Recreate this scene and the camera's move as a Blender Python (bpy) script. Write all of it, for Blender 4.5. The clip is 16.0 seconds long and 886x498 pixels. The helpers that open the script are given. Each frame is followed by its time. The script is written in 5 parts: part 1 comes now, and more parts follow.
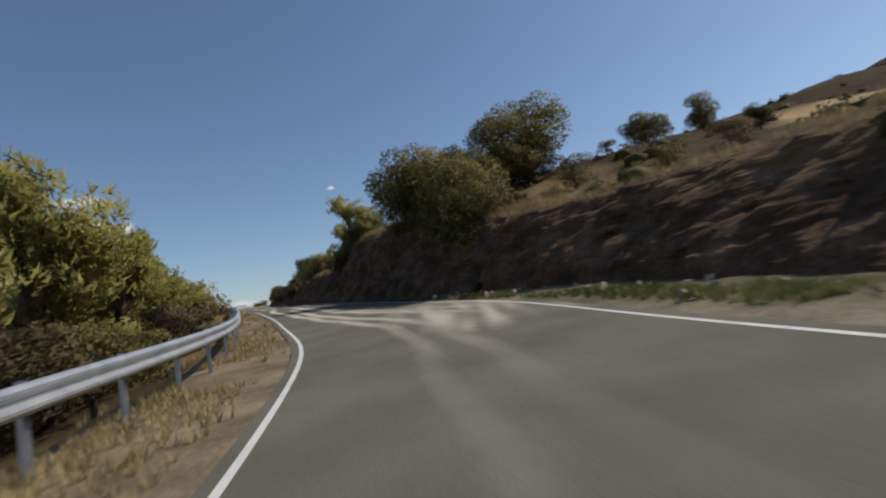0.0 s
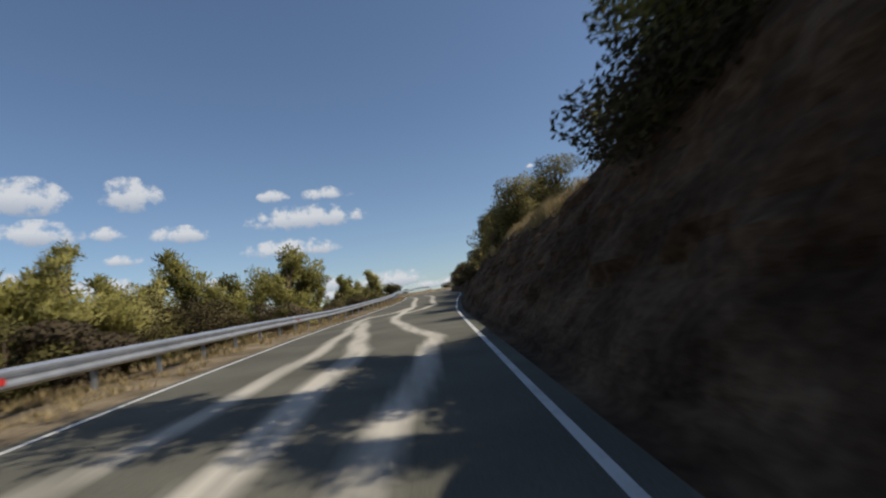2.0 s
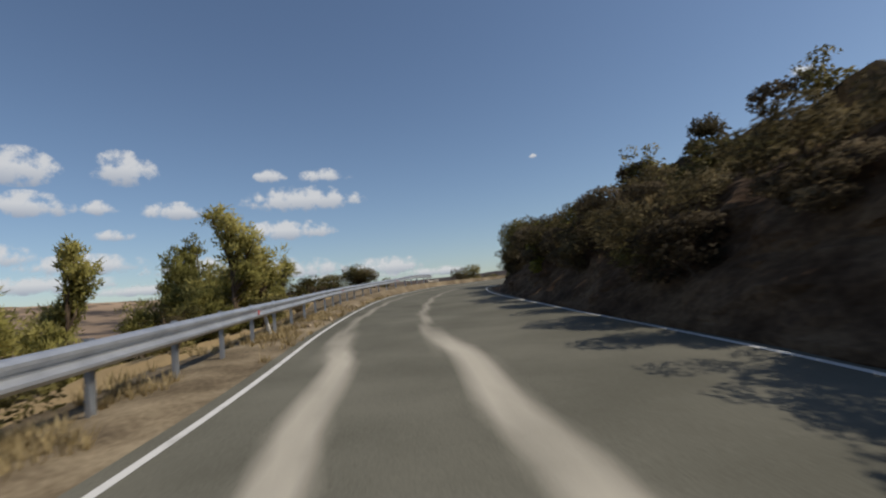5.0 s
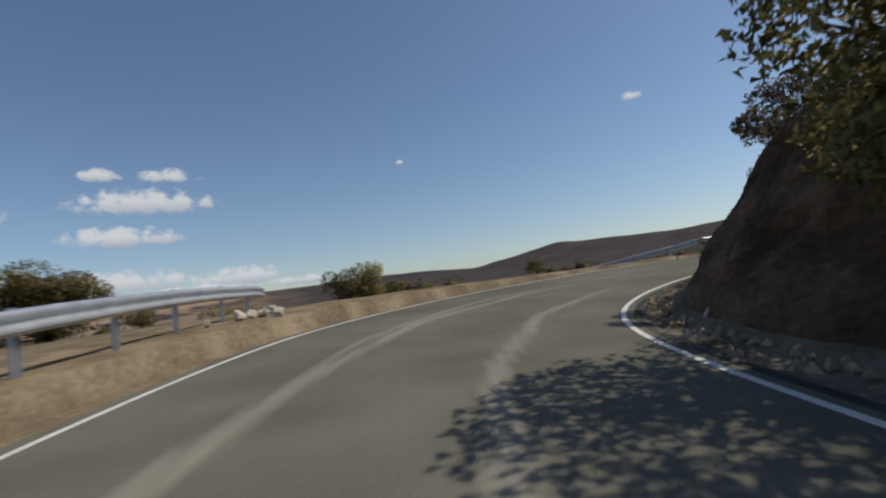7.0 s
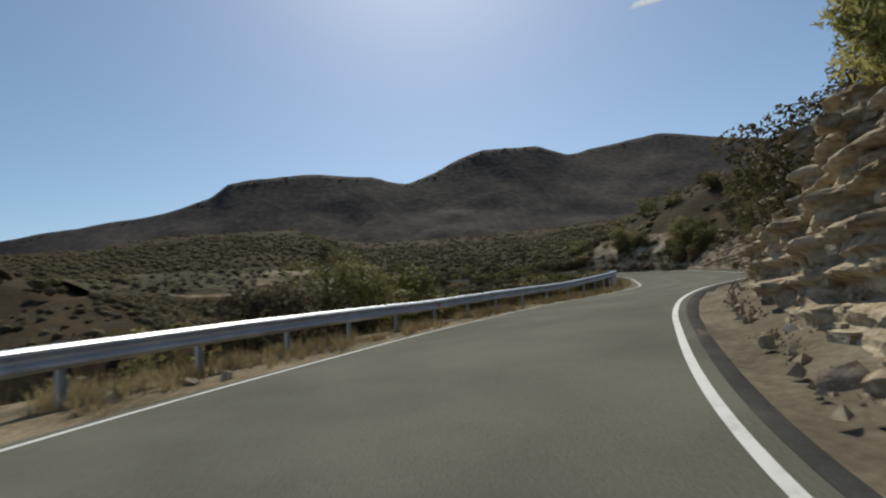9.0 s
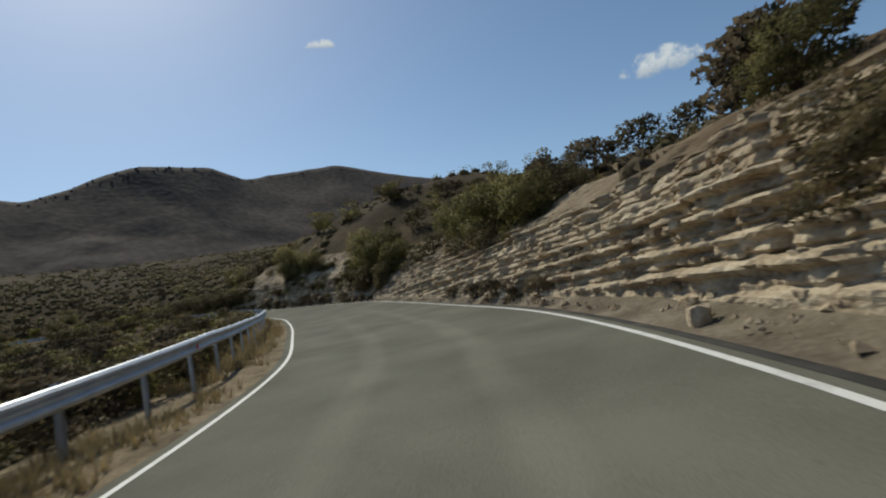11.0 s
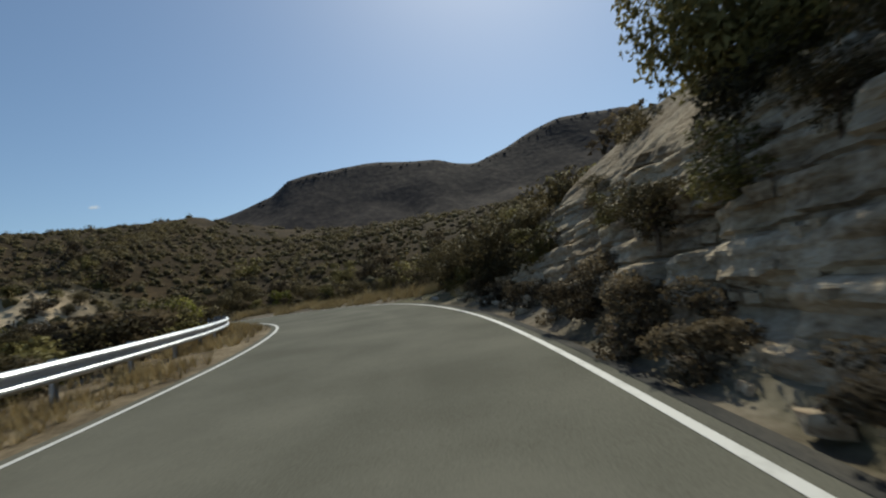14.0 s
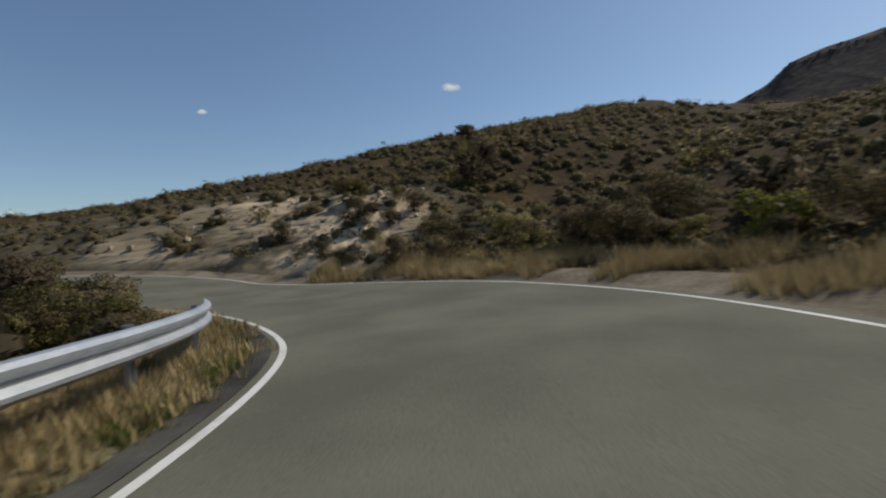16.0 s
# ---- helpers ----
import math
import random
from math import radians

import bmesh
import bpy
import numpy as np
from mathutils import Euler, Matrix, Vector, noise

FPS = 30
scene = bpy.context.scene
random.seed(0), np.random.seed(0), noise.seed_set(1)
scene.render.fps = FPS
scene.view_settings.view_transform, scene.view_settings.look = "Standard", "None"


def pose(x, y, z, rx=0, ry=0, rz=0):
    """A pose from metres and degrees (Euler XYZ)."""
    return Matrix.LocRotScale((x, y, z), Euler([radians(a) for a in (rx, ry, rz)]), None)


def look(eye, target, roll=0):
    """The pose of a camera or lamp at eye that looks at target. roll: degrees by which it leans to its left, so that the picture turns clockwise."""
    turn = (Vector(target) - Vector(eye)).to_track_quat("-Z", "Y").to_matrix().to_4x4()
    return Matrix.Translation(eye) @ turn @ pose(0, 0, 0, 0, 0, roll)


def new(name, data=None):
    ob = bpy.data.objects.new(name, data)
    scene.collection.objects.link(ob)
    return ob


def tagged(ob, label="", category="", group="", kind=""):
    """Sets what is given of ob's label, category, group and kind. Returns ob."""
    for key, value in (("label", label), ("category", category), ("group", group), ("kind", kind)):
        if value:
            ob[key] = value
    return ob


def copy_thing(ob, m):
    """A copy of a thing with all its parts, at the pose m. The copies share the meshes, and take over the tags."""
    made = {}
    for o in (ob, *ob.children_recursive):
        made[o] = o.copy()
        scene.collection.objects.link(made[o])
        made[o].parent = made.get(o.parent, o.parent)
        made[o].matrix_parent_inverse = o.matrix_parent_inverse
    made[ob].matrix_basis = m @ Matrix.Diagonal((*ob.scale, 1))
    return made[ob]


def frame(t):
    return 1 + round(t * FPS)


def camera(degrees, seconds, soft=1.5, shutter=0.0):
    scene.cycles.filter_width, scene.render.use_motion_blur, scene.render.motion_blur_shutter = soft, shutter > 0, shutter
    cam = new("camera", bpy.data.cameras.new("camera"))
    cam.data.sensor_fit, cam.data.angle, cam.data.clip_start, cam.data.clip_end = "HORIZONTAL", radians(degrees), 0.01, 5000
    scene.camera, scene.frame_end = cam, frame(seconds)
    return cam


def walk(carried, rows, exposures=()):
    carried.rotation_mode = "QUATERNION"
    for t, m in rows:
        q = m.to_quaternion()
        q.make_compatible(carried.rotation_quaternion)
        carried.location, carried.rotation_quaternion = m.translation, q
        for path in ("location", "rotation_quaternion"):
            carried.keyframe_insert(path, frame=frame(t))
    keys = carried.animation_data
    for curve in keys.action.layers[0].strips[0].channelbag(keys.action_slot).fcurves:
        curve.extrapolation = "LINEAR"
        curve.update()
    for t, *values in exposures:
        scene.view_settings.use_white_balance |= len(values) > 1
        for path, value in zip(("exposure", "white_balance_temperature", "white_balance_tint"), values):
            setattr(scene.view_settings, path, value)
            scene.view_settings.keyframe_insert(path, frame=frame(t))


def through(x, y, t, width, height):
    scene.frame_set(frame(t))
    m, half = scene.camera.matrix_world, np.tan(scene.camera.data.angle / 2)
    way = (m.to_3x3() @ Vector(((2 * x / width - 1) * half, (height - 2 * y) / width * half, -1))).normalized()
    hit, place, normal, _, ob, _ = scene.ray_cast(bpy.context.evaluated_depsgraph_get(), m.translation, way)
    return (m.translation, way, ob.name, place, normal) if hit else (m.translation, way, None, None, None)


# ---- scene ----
EXPOSURES = [(0.0, -0.05, 6500, 10), (3.0, 0.0, 6500, 10), (5.5, -0.15, 6650, 10), (6.5, -0.2, 6600, 10), (7.5, -0.05, 6500, 9), (8.5, -0.1, 6500, 5), (9.0, -0.08, 6500, 3), (11.5, -0.12, 6450, 2), (14.0, -0.12, 6450, 1), (15.0, -0.12, 6500, 1), (16.0, -0.12, 6500, 7)]
cam = camera(83.7, 16.0, soft=2.1, shutter=0.14)

PATH = [
    (0, (-3.12, -5.21, 0.86), (6.21, 12.37, 2.86), -9.6),
    (0.5, (0.38, 4.28, 1.37), (6.52, 23.13, 4.00), -8.0),
    (1, (2.76, 13.12, 1.95), (7.31, 32.42, 4.57), -7.8),
    (1.5, (4.28, 22.11, 2.56), (7.58, 41.70, 4.83), -8.6),
    (2, (5.62, 31.35, 3.11), (7.30, 51.14, 5.46), -7.8),
    (2.5, (6.25, 41.47, 3.67), (6.44, 61.39, 5.48), -8.7),
    (3, (5.73, 52.39, 4.08), (5.59, 72.30, 5.95), -5.9),
    (3.5, (6.07, 60.91, 4.43), (7.13, 80.79, 6.41), -5.8),
    (4, (6.57, 68.38, 4.81), (8.06, 88.22, 6.87), -5.7),
    (4.5, (7.06, 75.44, 5.20), (9.36, 95.20, 7.24), -5.6),
    (5, (7.46, 82.69, 5.61), (9.19, 102.53, 7.49), -5.5),
    (5.5, (7.39, 90.79, 6.00), (7.88, 110.72, 7.62), -5.4),
    (6, (7.64, 100.77, 6.41), (8.78, 120.65, 8.29), -6.1),
    (6.5, (8.50, 109.52, 6.80), (10.47, 129.35, 8.52), -7.6),
    (7, (10.41, 116.63, 7.10), (17.33, 135.33, 8.63), -7.6),
    (7.5, (14.23, 122.56, 7.30), (26.49, 138.27, 8.91), -4.9),
    (8, (18.73, 126.42, 7.65), (36.23, 135.97, 9.31), -3.8),
    (8.5, (23.58, 128.24, 7.81), (43.28, 131.18, 9.61), -4.7),
    (9, (28.15, 128.48, 8.05), (47.50, 123.83, 10.00), -4.7),
    (9.5, (32.41, 126.58, 8.35), (49.45, 116.29, 10.27), -5.7),
    (10, (36.30, 123.77, 8.59), (51.99, 111.50, 10.43), -7.0),
    (10.5, (40.28, 120.31, 8.78), (56.21, 108.33, 10.49), -8.3),
    (11, (44.21, 116.05, 8.93), (57.23, 100.95, 10.45), -9.7),
    (11.5, (48.94, 110.20, 9.01), (64.82, 98.13, 10.45), -10.9),
    (12, (57.43, 103.83, 9.24), (74.73, 93.93, 10.89), -11.0),
    (12.5, (67.34, 98.46, 9.67), (86.24, 92.16, 11.41), -9.0),
    (13, (76.13, 94.45, 10.03), (95.80, 91.09, 11.38), -8.4),
    (13.5, (80.75, 92.52, 10.26), (100.63, 90.71, 11.58), -7.9),
    (14, (85.39, 91.33, 10.50), (105.28, 90.50, 12.34), -7.3),
    (14.5, (92.66, 90.96, 10.85), (112.56, 92.34, 12.25), -6.7),
    (15, (99.63, 92.13, 11.28), (118.94, 97.06, 12.91), -5.2),
    (15.5, (106.21, 94.69, 11.55), (123.73, 104.29, 12.51), -3.1),
    (16, (111.86, 99.08, 11.53), (124.76, 114.37, 11.39), -2.8),
]
walk(cam, [(t, look(eye, target, roll)) for t, eye, target, roll in PATH], EXPOSURES)
# centre line in plan, every 8 m from s = -24
PLAN = [
    (-10.6, -21.5), (-6.3, -14.8), (-2.7, -7.6), (0.0, 0.0), (2.2, 7.7), (3.1, 15.7),
    (3.5, 23.8), (3.9, 31.8), (4.3, 39.8), (4.7, 47.8), (5.2, 55.8), (6.0, 63.8),
    (6.9, 71.7), (7.9, 79.7), (8.5, 87.7), (8.5, 95.7), (8.7, 103.7), (9.3, 111.7),
    (10.8, 119.6), (14.5, 126.6), (21.5, 130.3), (29.5, 129.8), (36.3, 125.5), (42.2, 119.9),
    (47.1, 113.4), (52.8, 107.8), (59.6, 103.2), (66.5, 99.1), (73.7, 95.4), (81.5, 93.2),
    (89.5, 92.6), (97.4, 92.9), (105.1, 94.8), (112.2, 98.3), (117.3, 104.3), (118.5, 112.1),
    (117.0, 120.0), (114.4, 127.5), (101.5, 148.6), (94.5, 153.5), (86.5, 157.0),
]
# its height and half width, every 12 m from s = -24
LEVEL = [-1.20, -0.60, -0.00, 0.66, 1.47, 2.20, 2.73, 3.19, 3.79, 4.45, 5.00, 5.52, 6.04, 6.57, 6.96, 7.45, 7.76, 7.99, 8.43, 8.89, 9.46, 10.14, 10.40, 10.34, 10.12, 10.90, 11.50, 12.00]
HALVES = [2.80, 2.80, 2.58, 3.00, 2.72, 2.63, 2.70, 2.79, 2.80, 2.97, 3.13, 3.09, 3.11, 3.16, 2.90, 2.58, 2.76, 3.04, 3.05, 3.08, 2.85, 2.45, 2.85, 3.20, 3.04, 2.80, 2.80, 2.80]

# ---- world, sun ----
SUN_YAW, SUN_UP = radians(-104), radians(48)
world = bpy.data.worlds.new("sky")
scene.world = world
world.use_nodes = True
wn = world.node_tree
sky = wn.nodes.new("ShaderNodeTexSky")
sky.sky_type = "NISHITA"
sky.sun_disc = False
sky.sun_elevation, sky.sun_rotation = SUN_UP, radians(104)
sky.altitude, sky.air_density, sky.dust_density, sky.ozone_density = 600, 1.0, 1.0, 2.6
wn.nodes["Background"].inputs[1].default_value = 0.105
wn.links.new(sky.outputs[0], wn.nodes["Background"].inputs[0])
sun = new("sun", bpy.data.lights.new("sun", "SUN"))
sun.data.energy, sun.data.angle, sun.data.color = 3.9, radians(0.53), (1.0, 0.925, 0.80)
sun_way = Vector((-math.sin(SUN_YAW) * math.cos(SUN_UP), math.cos(SUN_YAW) * math.cos(SUN_UP), math.sin(SUN_UP)))
sun.matrix_world = look(tuple(sun_way * 300), (0, 0, 0))


# ---- materials ----
def material(name, colours, scale=3.0, fine=40.0, rough=0.9, bump=0.3, dist=0.05, stretch=(1, 1, 1), spread=(0.35, 0.65), vary=0.0, metal=0.0, mix=0.35, through=0.0):
    """Procedural surface: two scales of noise through a ramp of colours, with a bump. vary: change from object to object."""
    m = bpy.data.materials.new(name)
    m.use_nodes = True
    t = m.node_tree
    n, l = t.nodes, t.links
    b = n["Principled BSDF"]
    co = n.new("ShaderNodeTexCoord")
    mp = n.new("ShaderNodeMapping")
    mp.inputs["Scale"].default_value = stretch
    l.new(co.outputs["Object"], mp.inputs[0])
    big, small = n.new("ShaderNodeTexNoise"), n.new("ShaderNodeTexNoise")
    big.inputs["Scale"].default_value, small.inputs["Scale"].default_value = scale, fine
    big.inputs["Detail"].default_value, small.inputs["Detail"].default_value = 6, 4
    l.new(mp.outputs[0], big.inputs[0])
    l.new(mp.outputs[0], small.inputs[0])
    add = n.new("ShaderNodeMix")
    add.inputs[0].default_value = mix
    l.new(big.outputs[0], add.inputs[2])
    l.new(small.outputs[0], add.inputs[3])
    val = add.outputs[0]
    if vary:
        info, ma = n.new("ShaderNodeObjectInfo"), n.new("ShaderNodeMath")
        ma.operation = "MULTIPLY_ADD"
        ma.inputs[1].default_value = vary
        l.new(info.outputs["Random"], ma.inputs[0])
        sub = n.new("ShaderNodeMath")
        sub.operation = "SUBTRACT"
        sub.inputs[1].default_value = vary / 2
        l.new(val, sub.inputs[0])
        l.new(sub.outputs[0], ma.inputs[2])
        val = ma.outputs[0]
    ramp = n.new("ShaderNodeValToRGB")
    e = ramp.color_ramp.elements
    while len(e) < len(colours):
        e.new(0.5)
    for i, c in enumerate(colours):
        e[i].position = spread[0] + (spread[1] - spread[0]) * i / max(1, len(colours) - 1)
        e[i].color = (*c, 1)
    l.new(val, ramp.inputs[0])
    l.new(ramp.outputs[0], b.inputs["Base Color"])
    b.inputs["Roughness"].default_value = rough
    b.inputs["Metallic"].default_value = metal
    b.inputs["Specular IOR Level"].default_value = 0.06 if rough >= 0.9 else 0.25 if rough > 0.7 else 0.5
    if bump:
        bp = n.new("ShaderNodeBump")
        bp.inputs["Strength"].default_value, bp.inputs["Distance"].default_value = bump, dist
        l.new(val, bp.inputs["Height"])
        l.new(bp.outputs[0], b.inputs["Normal"])
    if through:
        tr, mx = n.new("ShaderNodeBsdfTranslucent"), n.new("ShaderNodeMixShader")
        mx.inputs[0].default_value = through
        l.new(ramp.outputs[0], tr.inputs[0])
        l.new(b.outputs[0], mx.inputs[1])
        l.new(tr.outputs[0], mx.inputs[2])
        l.new(mx.outputs[0], n["Material Output"].inputs[0])
    return m


def blend_by(m, name, colour, rough=None):
    """Lays a colour over a material where the mesh's point attribute of that name is high."""
    t = m.node_tree
    n, l = t.nodes, t.links
    b = n["Principled BSDF"]
    at, mx = n.new("ShaderNodeAttribute"), n.new("ShaderNodeMix")
    at.attribute_name = name
    mx.data_type = "RGBA"
    old = b.inputs["Base Color"].links[0].from_socket
    noi = n.new("ShaderNodeTexNoise")
    noi.inputs["Scale"].default_value, noi.inputs["Detail"].default_value = 2.2, 8
    mu = n.new("ShaderNodeMath")
    mu.operation = "MULTIPLY"
    sc = n.new("ShaderNodeMapRange")
    sc.inputs[1].default_value, sc.inputs[2].default_value = 0.3, 0.62
    l.new(noi.outputs[0], sc.inputs[0])
    l.new(sc.outputs[0], mu.inputs[0])
    l.new(at.outputs["Fac"], mu.inputs[1])
    l.new(mu.outputs[0], mx.inputs[0])
    l.new(old, mx.inputs[6])
    mx.inputs[7].default_value = (*colour, 1)
    l.new(mx.outputs[2], b.inputs["Base Color"])
    return m


ASPHALT = blend_by(material("asphalt", [(0.100, 0.096, 0.076), (0.126, 0.121, 0.097), (0.156, 0.149, 0.120)], 0.5, 60, 0.93, 0.25, 0.01, mix=0.5, spread=(0.40, 0.60)), "dust", (0.60, 0.55, 0.46))
EDGE_ASPHALT = material("edge_asphalt", [(0.035, 0.034, 0.032), (0.06, 0.058, 0.054), (0.11, 0.10, 0.085)], 1.2, 50, 0.9, 0.4, 0.01)
PAINT = material("line_paint", [(0.26, 0.25, 0.23), (0.48, 0.47, 0.44), (0.60, 0.59, 0.56)], 3.0, 30, 0.7, 0.15, 0.005, spread=(0.25, 0.5))
SOIL = blend_by(material("verge_soil", [(0.085, 0.066, 0.043), (0.17, 0.132, 0.086), (0.28, 0.225, 0.15)], 0.9, 14, 0.95, 0.6, 0.04), "green", (0.10, 0.12, 0.04))
RUBBLE = blend_by(material("rubble_soil", [(0.085, 0.068, 0.050), (0.15, 0.122, 0.092), (0.24, 0.20, 0.155)], 0.9, 11, 0.95, 0.8, 0.05), "green", (0.10, 0.12, 0.04))
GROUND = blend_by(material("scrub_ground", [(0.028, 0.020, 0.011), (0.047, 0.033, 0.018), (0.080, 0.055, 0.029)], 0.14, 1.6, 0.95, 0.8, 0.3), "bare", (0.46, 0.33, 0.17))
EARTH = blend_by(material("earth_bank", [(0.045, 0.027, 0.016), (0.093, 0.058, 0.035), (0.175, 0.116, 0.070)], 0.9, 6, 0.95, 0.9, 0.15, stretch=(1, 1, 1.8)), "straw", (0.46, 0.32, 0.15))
LIME = blend_by(material("limestone", [(0.17, 0.125, 0.082), (0.31, 0.245, 0.168), (0.43, 0.355, 0.255), (0.54, 0.46, 0.345)], 1.3, 10, 0.92, 0.9, 0.10, stretch=(1, 1, 1.7), mix=0.45, spread=(0.36, 0.66)), "soil", (0.115, 0.082, 0.05))
STONE = material("loose_stone", [(0.24, 0.175, 0.115), (0.40, 0.32, 0.225), (0.54, 0.465, 0.36)], 2, 14, 0.9, 0.5, 0.03, vary=0.25)
SCAR = blend_by(material("scar_slope", [(0.05, 0.043, 0.027), (0.085, 0.07, 0.044), (0.15, 0.118, 0.076)], 0.3, 2.5, 0.95, 0.8, 0.2), "chalk", (0.62, 0.49, 0.33))
STEEL = material("galvanised_steel", [(0.38, 0.40, 0.43), (0.48, 0.50, 0.53), (0.56, 0.58, 0.60)], 2.5, 40, 0.48, 0.06, 0.004, metal=0.75)
RED = material("red_reflector", [(0.45, 0.02, 0.02), (0.6, 0.04, 0.03)], 8, 40, 0.3, 0.05, 0.002)
BARK = material("bark", [(0.05, 0.036, 0.026), (0.11, 0.08, 0.055), (0.17, 0.13, 0.095)], 3, 20, 0.95, 0.8, 0.04, stretch=(1, 1, 0.3))
PINE = material("pine_needles", [(0.16, 0.155, 0.048), (0.33, 0.305, 0.095), (0.48, 0.43, 0.16)], 0.8, 9, 0.7, 0, vary=0.25, through=0.5)
OLIVE = material("olive_leaves", [(0.069, 0.063, 0.023), (0.149, 0.132, 0.048), (0.253, 0.218, 0.086)], 0.8, 9, 0.65, 0, vary=0.22, through=0.3)
DARKLEAF = material("dark_scrub_leaves", [(0.056, 0.047, 0.026), (0.112, 0.090, 0.046), (0.17, 0.135, 0.068)], 0.8, 9, 0.7, 0, vary=0.2, through=0.35)
MAQUIS = material("maquis_leaves", [(0.066, 0.055, 0.026), (0.14, 0.112, 0.05), (0.20, 0.155, 0.07)], 0.8, 9, 0.7, 0, through=0.38)
DRYLEAF = material("dry_scrub_leaves", [(0.062, 0.050, 0.034), (0.125, 0.098, 0.062), (0.20, 0.157, 0.098)], 0.9, 9, 0.8, 0, vary=0.25, through=0.38)
LIMELEAF = material("yellow_green_leaves", [(0.09, 0.10, 0.02), (0.19, 0.19, 0.035), (0.30, 0.28, 0.06)], 0.9, 9, 0.7, 0, vary=0.15, through=0.3)
STRAW = material("dry_grass", [(0.20, 0.145, 0.07), (0.36, 0.275, 0.14), (0.50, 0.40, 0.22)], 0.8, 6, 0.9, 0, through=0.2)
GREENGRASS = material("green_grass", [(0.075, 0.090, 0.026), (0.14, 0.155, 0.045), (0.25, 0.235, 0.09)], 0.8, 6, 0.9, 0, through=0.25)
HILL = blend_by(material("far_scrub_hill", [(0.038, 0.033, 0.033), (0.053, 0.044, 0.042), (0.068, 0.056, 0.050), (0.086, 0.069, 0.058)], 0.016, 0.13, 0.95, 0.6, 2.5, spread=(0.40, 0.66), mix=0.6), "bare", (0.36, 0.26, 0.175))
for m in (PINE, OLIVE, MAQUIS, DARKLEAF, DRYLEAF, LIMELEAF, STRAW, GREENGRASS):
    m.node_tree.nodes["Principled BSDF"].inputs["Specular IOR Level"].default_value = 0.08


def cloud_material():
    """Soft vapour: noise and a round falloff drive its thickness."""
    m = bpy.data.materials.new("cloud")
    m.use_nodes = True
    n, l = m.node_tree.nodes, m.node_tree.links
    n.remove(n["Principled BSDF"])

    def calc(kind, a, b):
        k = n.new("ShaderNodeMath")
        k.operation = kind
        for i, v in enumerate((a, b)):
            if isinstance(v, (int, float)):
                k.inputs[i].default_value = v
            else:
                l.new(v, k.inputs[i])
        return k.outputs[0]

    co, geo, xyz = n.new("ShaderNodeTexCoord"), n.new("ShaderNodeNewGeometry"), n.new("ShaderNodeSeparateXYZ")
    l.new(co.outputs["Object"], xyz.inputs[0])
    noi = n.new("ShaderNodeTexNoise")
    noi.inputs["Scale"].default_value, noi.inputs["Detail"].default_value, noi.inputs["Roughness"].default_value = 0.010, 8, 0.62
    l.new(geo.outputs["Position"], noi.inputs[0])
    x2, z2 = calc("MULTIPLY", xyz.outputs[0], xyz.outputs[0]), calc("MULTIPLY", xyz.outputs[2], xyz.outputs[2])
    low = calc("MAXIMUM", calc("MULTIPLY", xyz.outputs[2], -1.4), 0)
    body = calc("SUBTRACT", calc("SUBTRACT", 1, calc("ADD", x2, z2)), low)
    # nothing is left at the rim
    thick = calc("ADD", calc("MULTIPLY", body, 0.85), calc("MULTIPLY", calc("SUBTRACT", noi.outputs[0], 0.48), 2.5))
    thick = calc("MULTIPLY", thick, calc("MINIMUM", calc("MULTIPLY", calc("MAXIMUM", body, 0), 4), 1))
    sm = n.new("ShaderNodeMapRange")
    sm.interpolation_type = "SMOOTHSTEP"
    sm.inputs[1].default_value, sm.inputs[2].default_value, sm.inputs[4].default_value = 0.22, 0.85, 0.92
    l.new(thick, sm.inputs[0])
    # The sheet glows; its shaded underside is painted as a greyer colour by height.
    shade = n.new("ShaderNodeMapRange")
    shade.inputs[1].default_value, shade.inputs[2].default_value = -0.35, 0.25
    l.new(xyz.outputs[2], shade.inputs[0])
    mx = n.new("ShaderNodeMix")
    mx.data_type = "RGBA"
    l.new(shade.outputs[0], mx.inputs[0])
    mx.inputs[6].default_value, mx.inputs[7].default_value = (0.36, 0.41, 0.50, 1), (0.66, 0.68, 0.71, 1)
    em, tr, ms = n.new("ShaderNodeEmission"), n.new("ShaderNodeBsdfTransparent"), n.new("ShaderNodeMixShader")
    l.new(mx.outputs[2], em.inputs[0])
    l.new(sm.outputs[0], ms.inputs[0])
    l.new(tr.outputs[0], ms.inputs[1])
    l.new(em.outputs[0], ms.inputs[2])
    l.new(ms.outputs[0], n["Material Output"].inputs[0])
    return m


CLOUD = cloud_material()


# ---- shape helpers ----
def vnoise(p, seed=0):
    """Smooth lattice noise, 0 to 1, of an (n, 3) array."""
    i = np.floor(p).astype(np.int64)
    f = p - i
    f = f * f * (3 - 2 * f)
    out = np.zeros(len(p))
    for dx in (0, 1):
        for dy in (0, 1):
            for dz in (0, 1):
                h = ((i[:, 0] + dx) * 374761393 + (i[:, 1] + dy) * 668265263 + (i[:, 2] + dz) * 2147483647 + seed * 974711) & 0x7FFFFFFF
                h = ((h ^ (h >> 13)) * 1274126177) & 0x7FFFFFFF
                v = ((h ^ (h >> 16)) & 0xFFFF) / 65535.0
                w = (f[:, 0] if dx else 1 - f[:, 0]) * (f[:, 1] if dy else 1 - f[:, 1]) * (f[:, 2] if dz else 1 - f[:, 2])
                out += v * w
    return out


def fbm(p, octaves=4, seed=0):
    out, amp, total = np.zeros(len(p)), 1.0, 0.0
    for k in range(octaves):
        out += amp * vnoise(p * 2.0**k + 17.3 * k, seed + k)
        total += amp
        amp *= 0.5
    return out / total


OUTWARD = {}


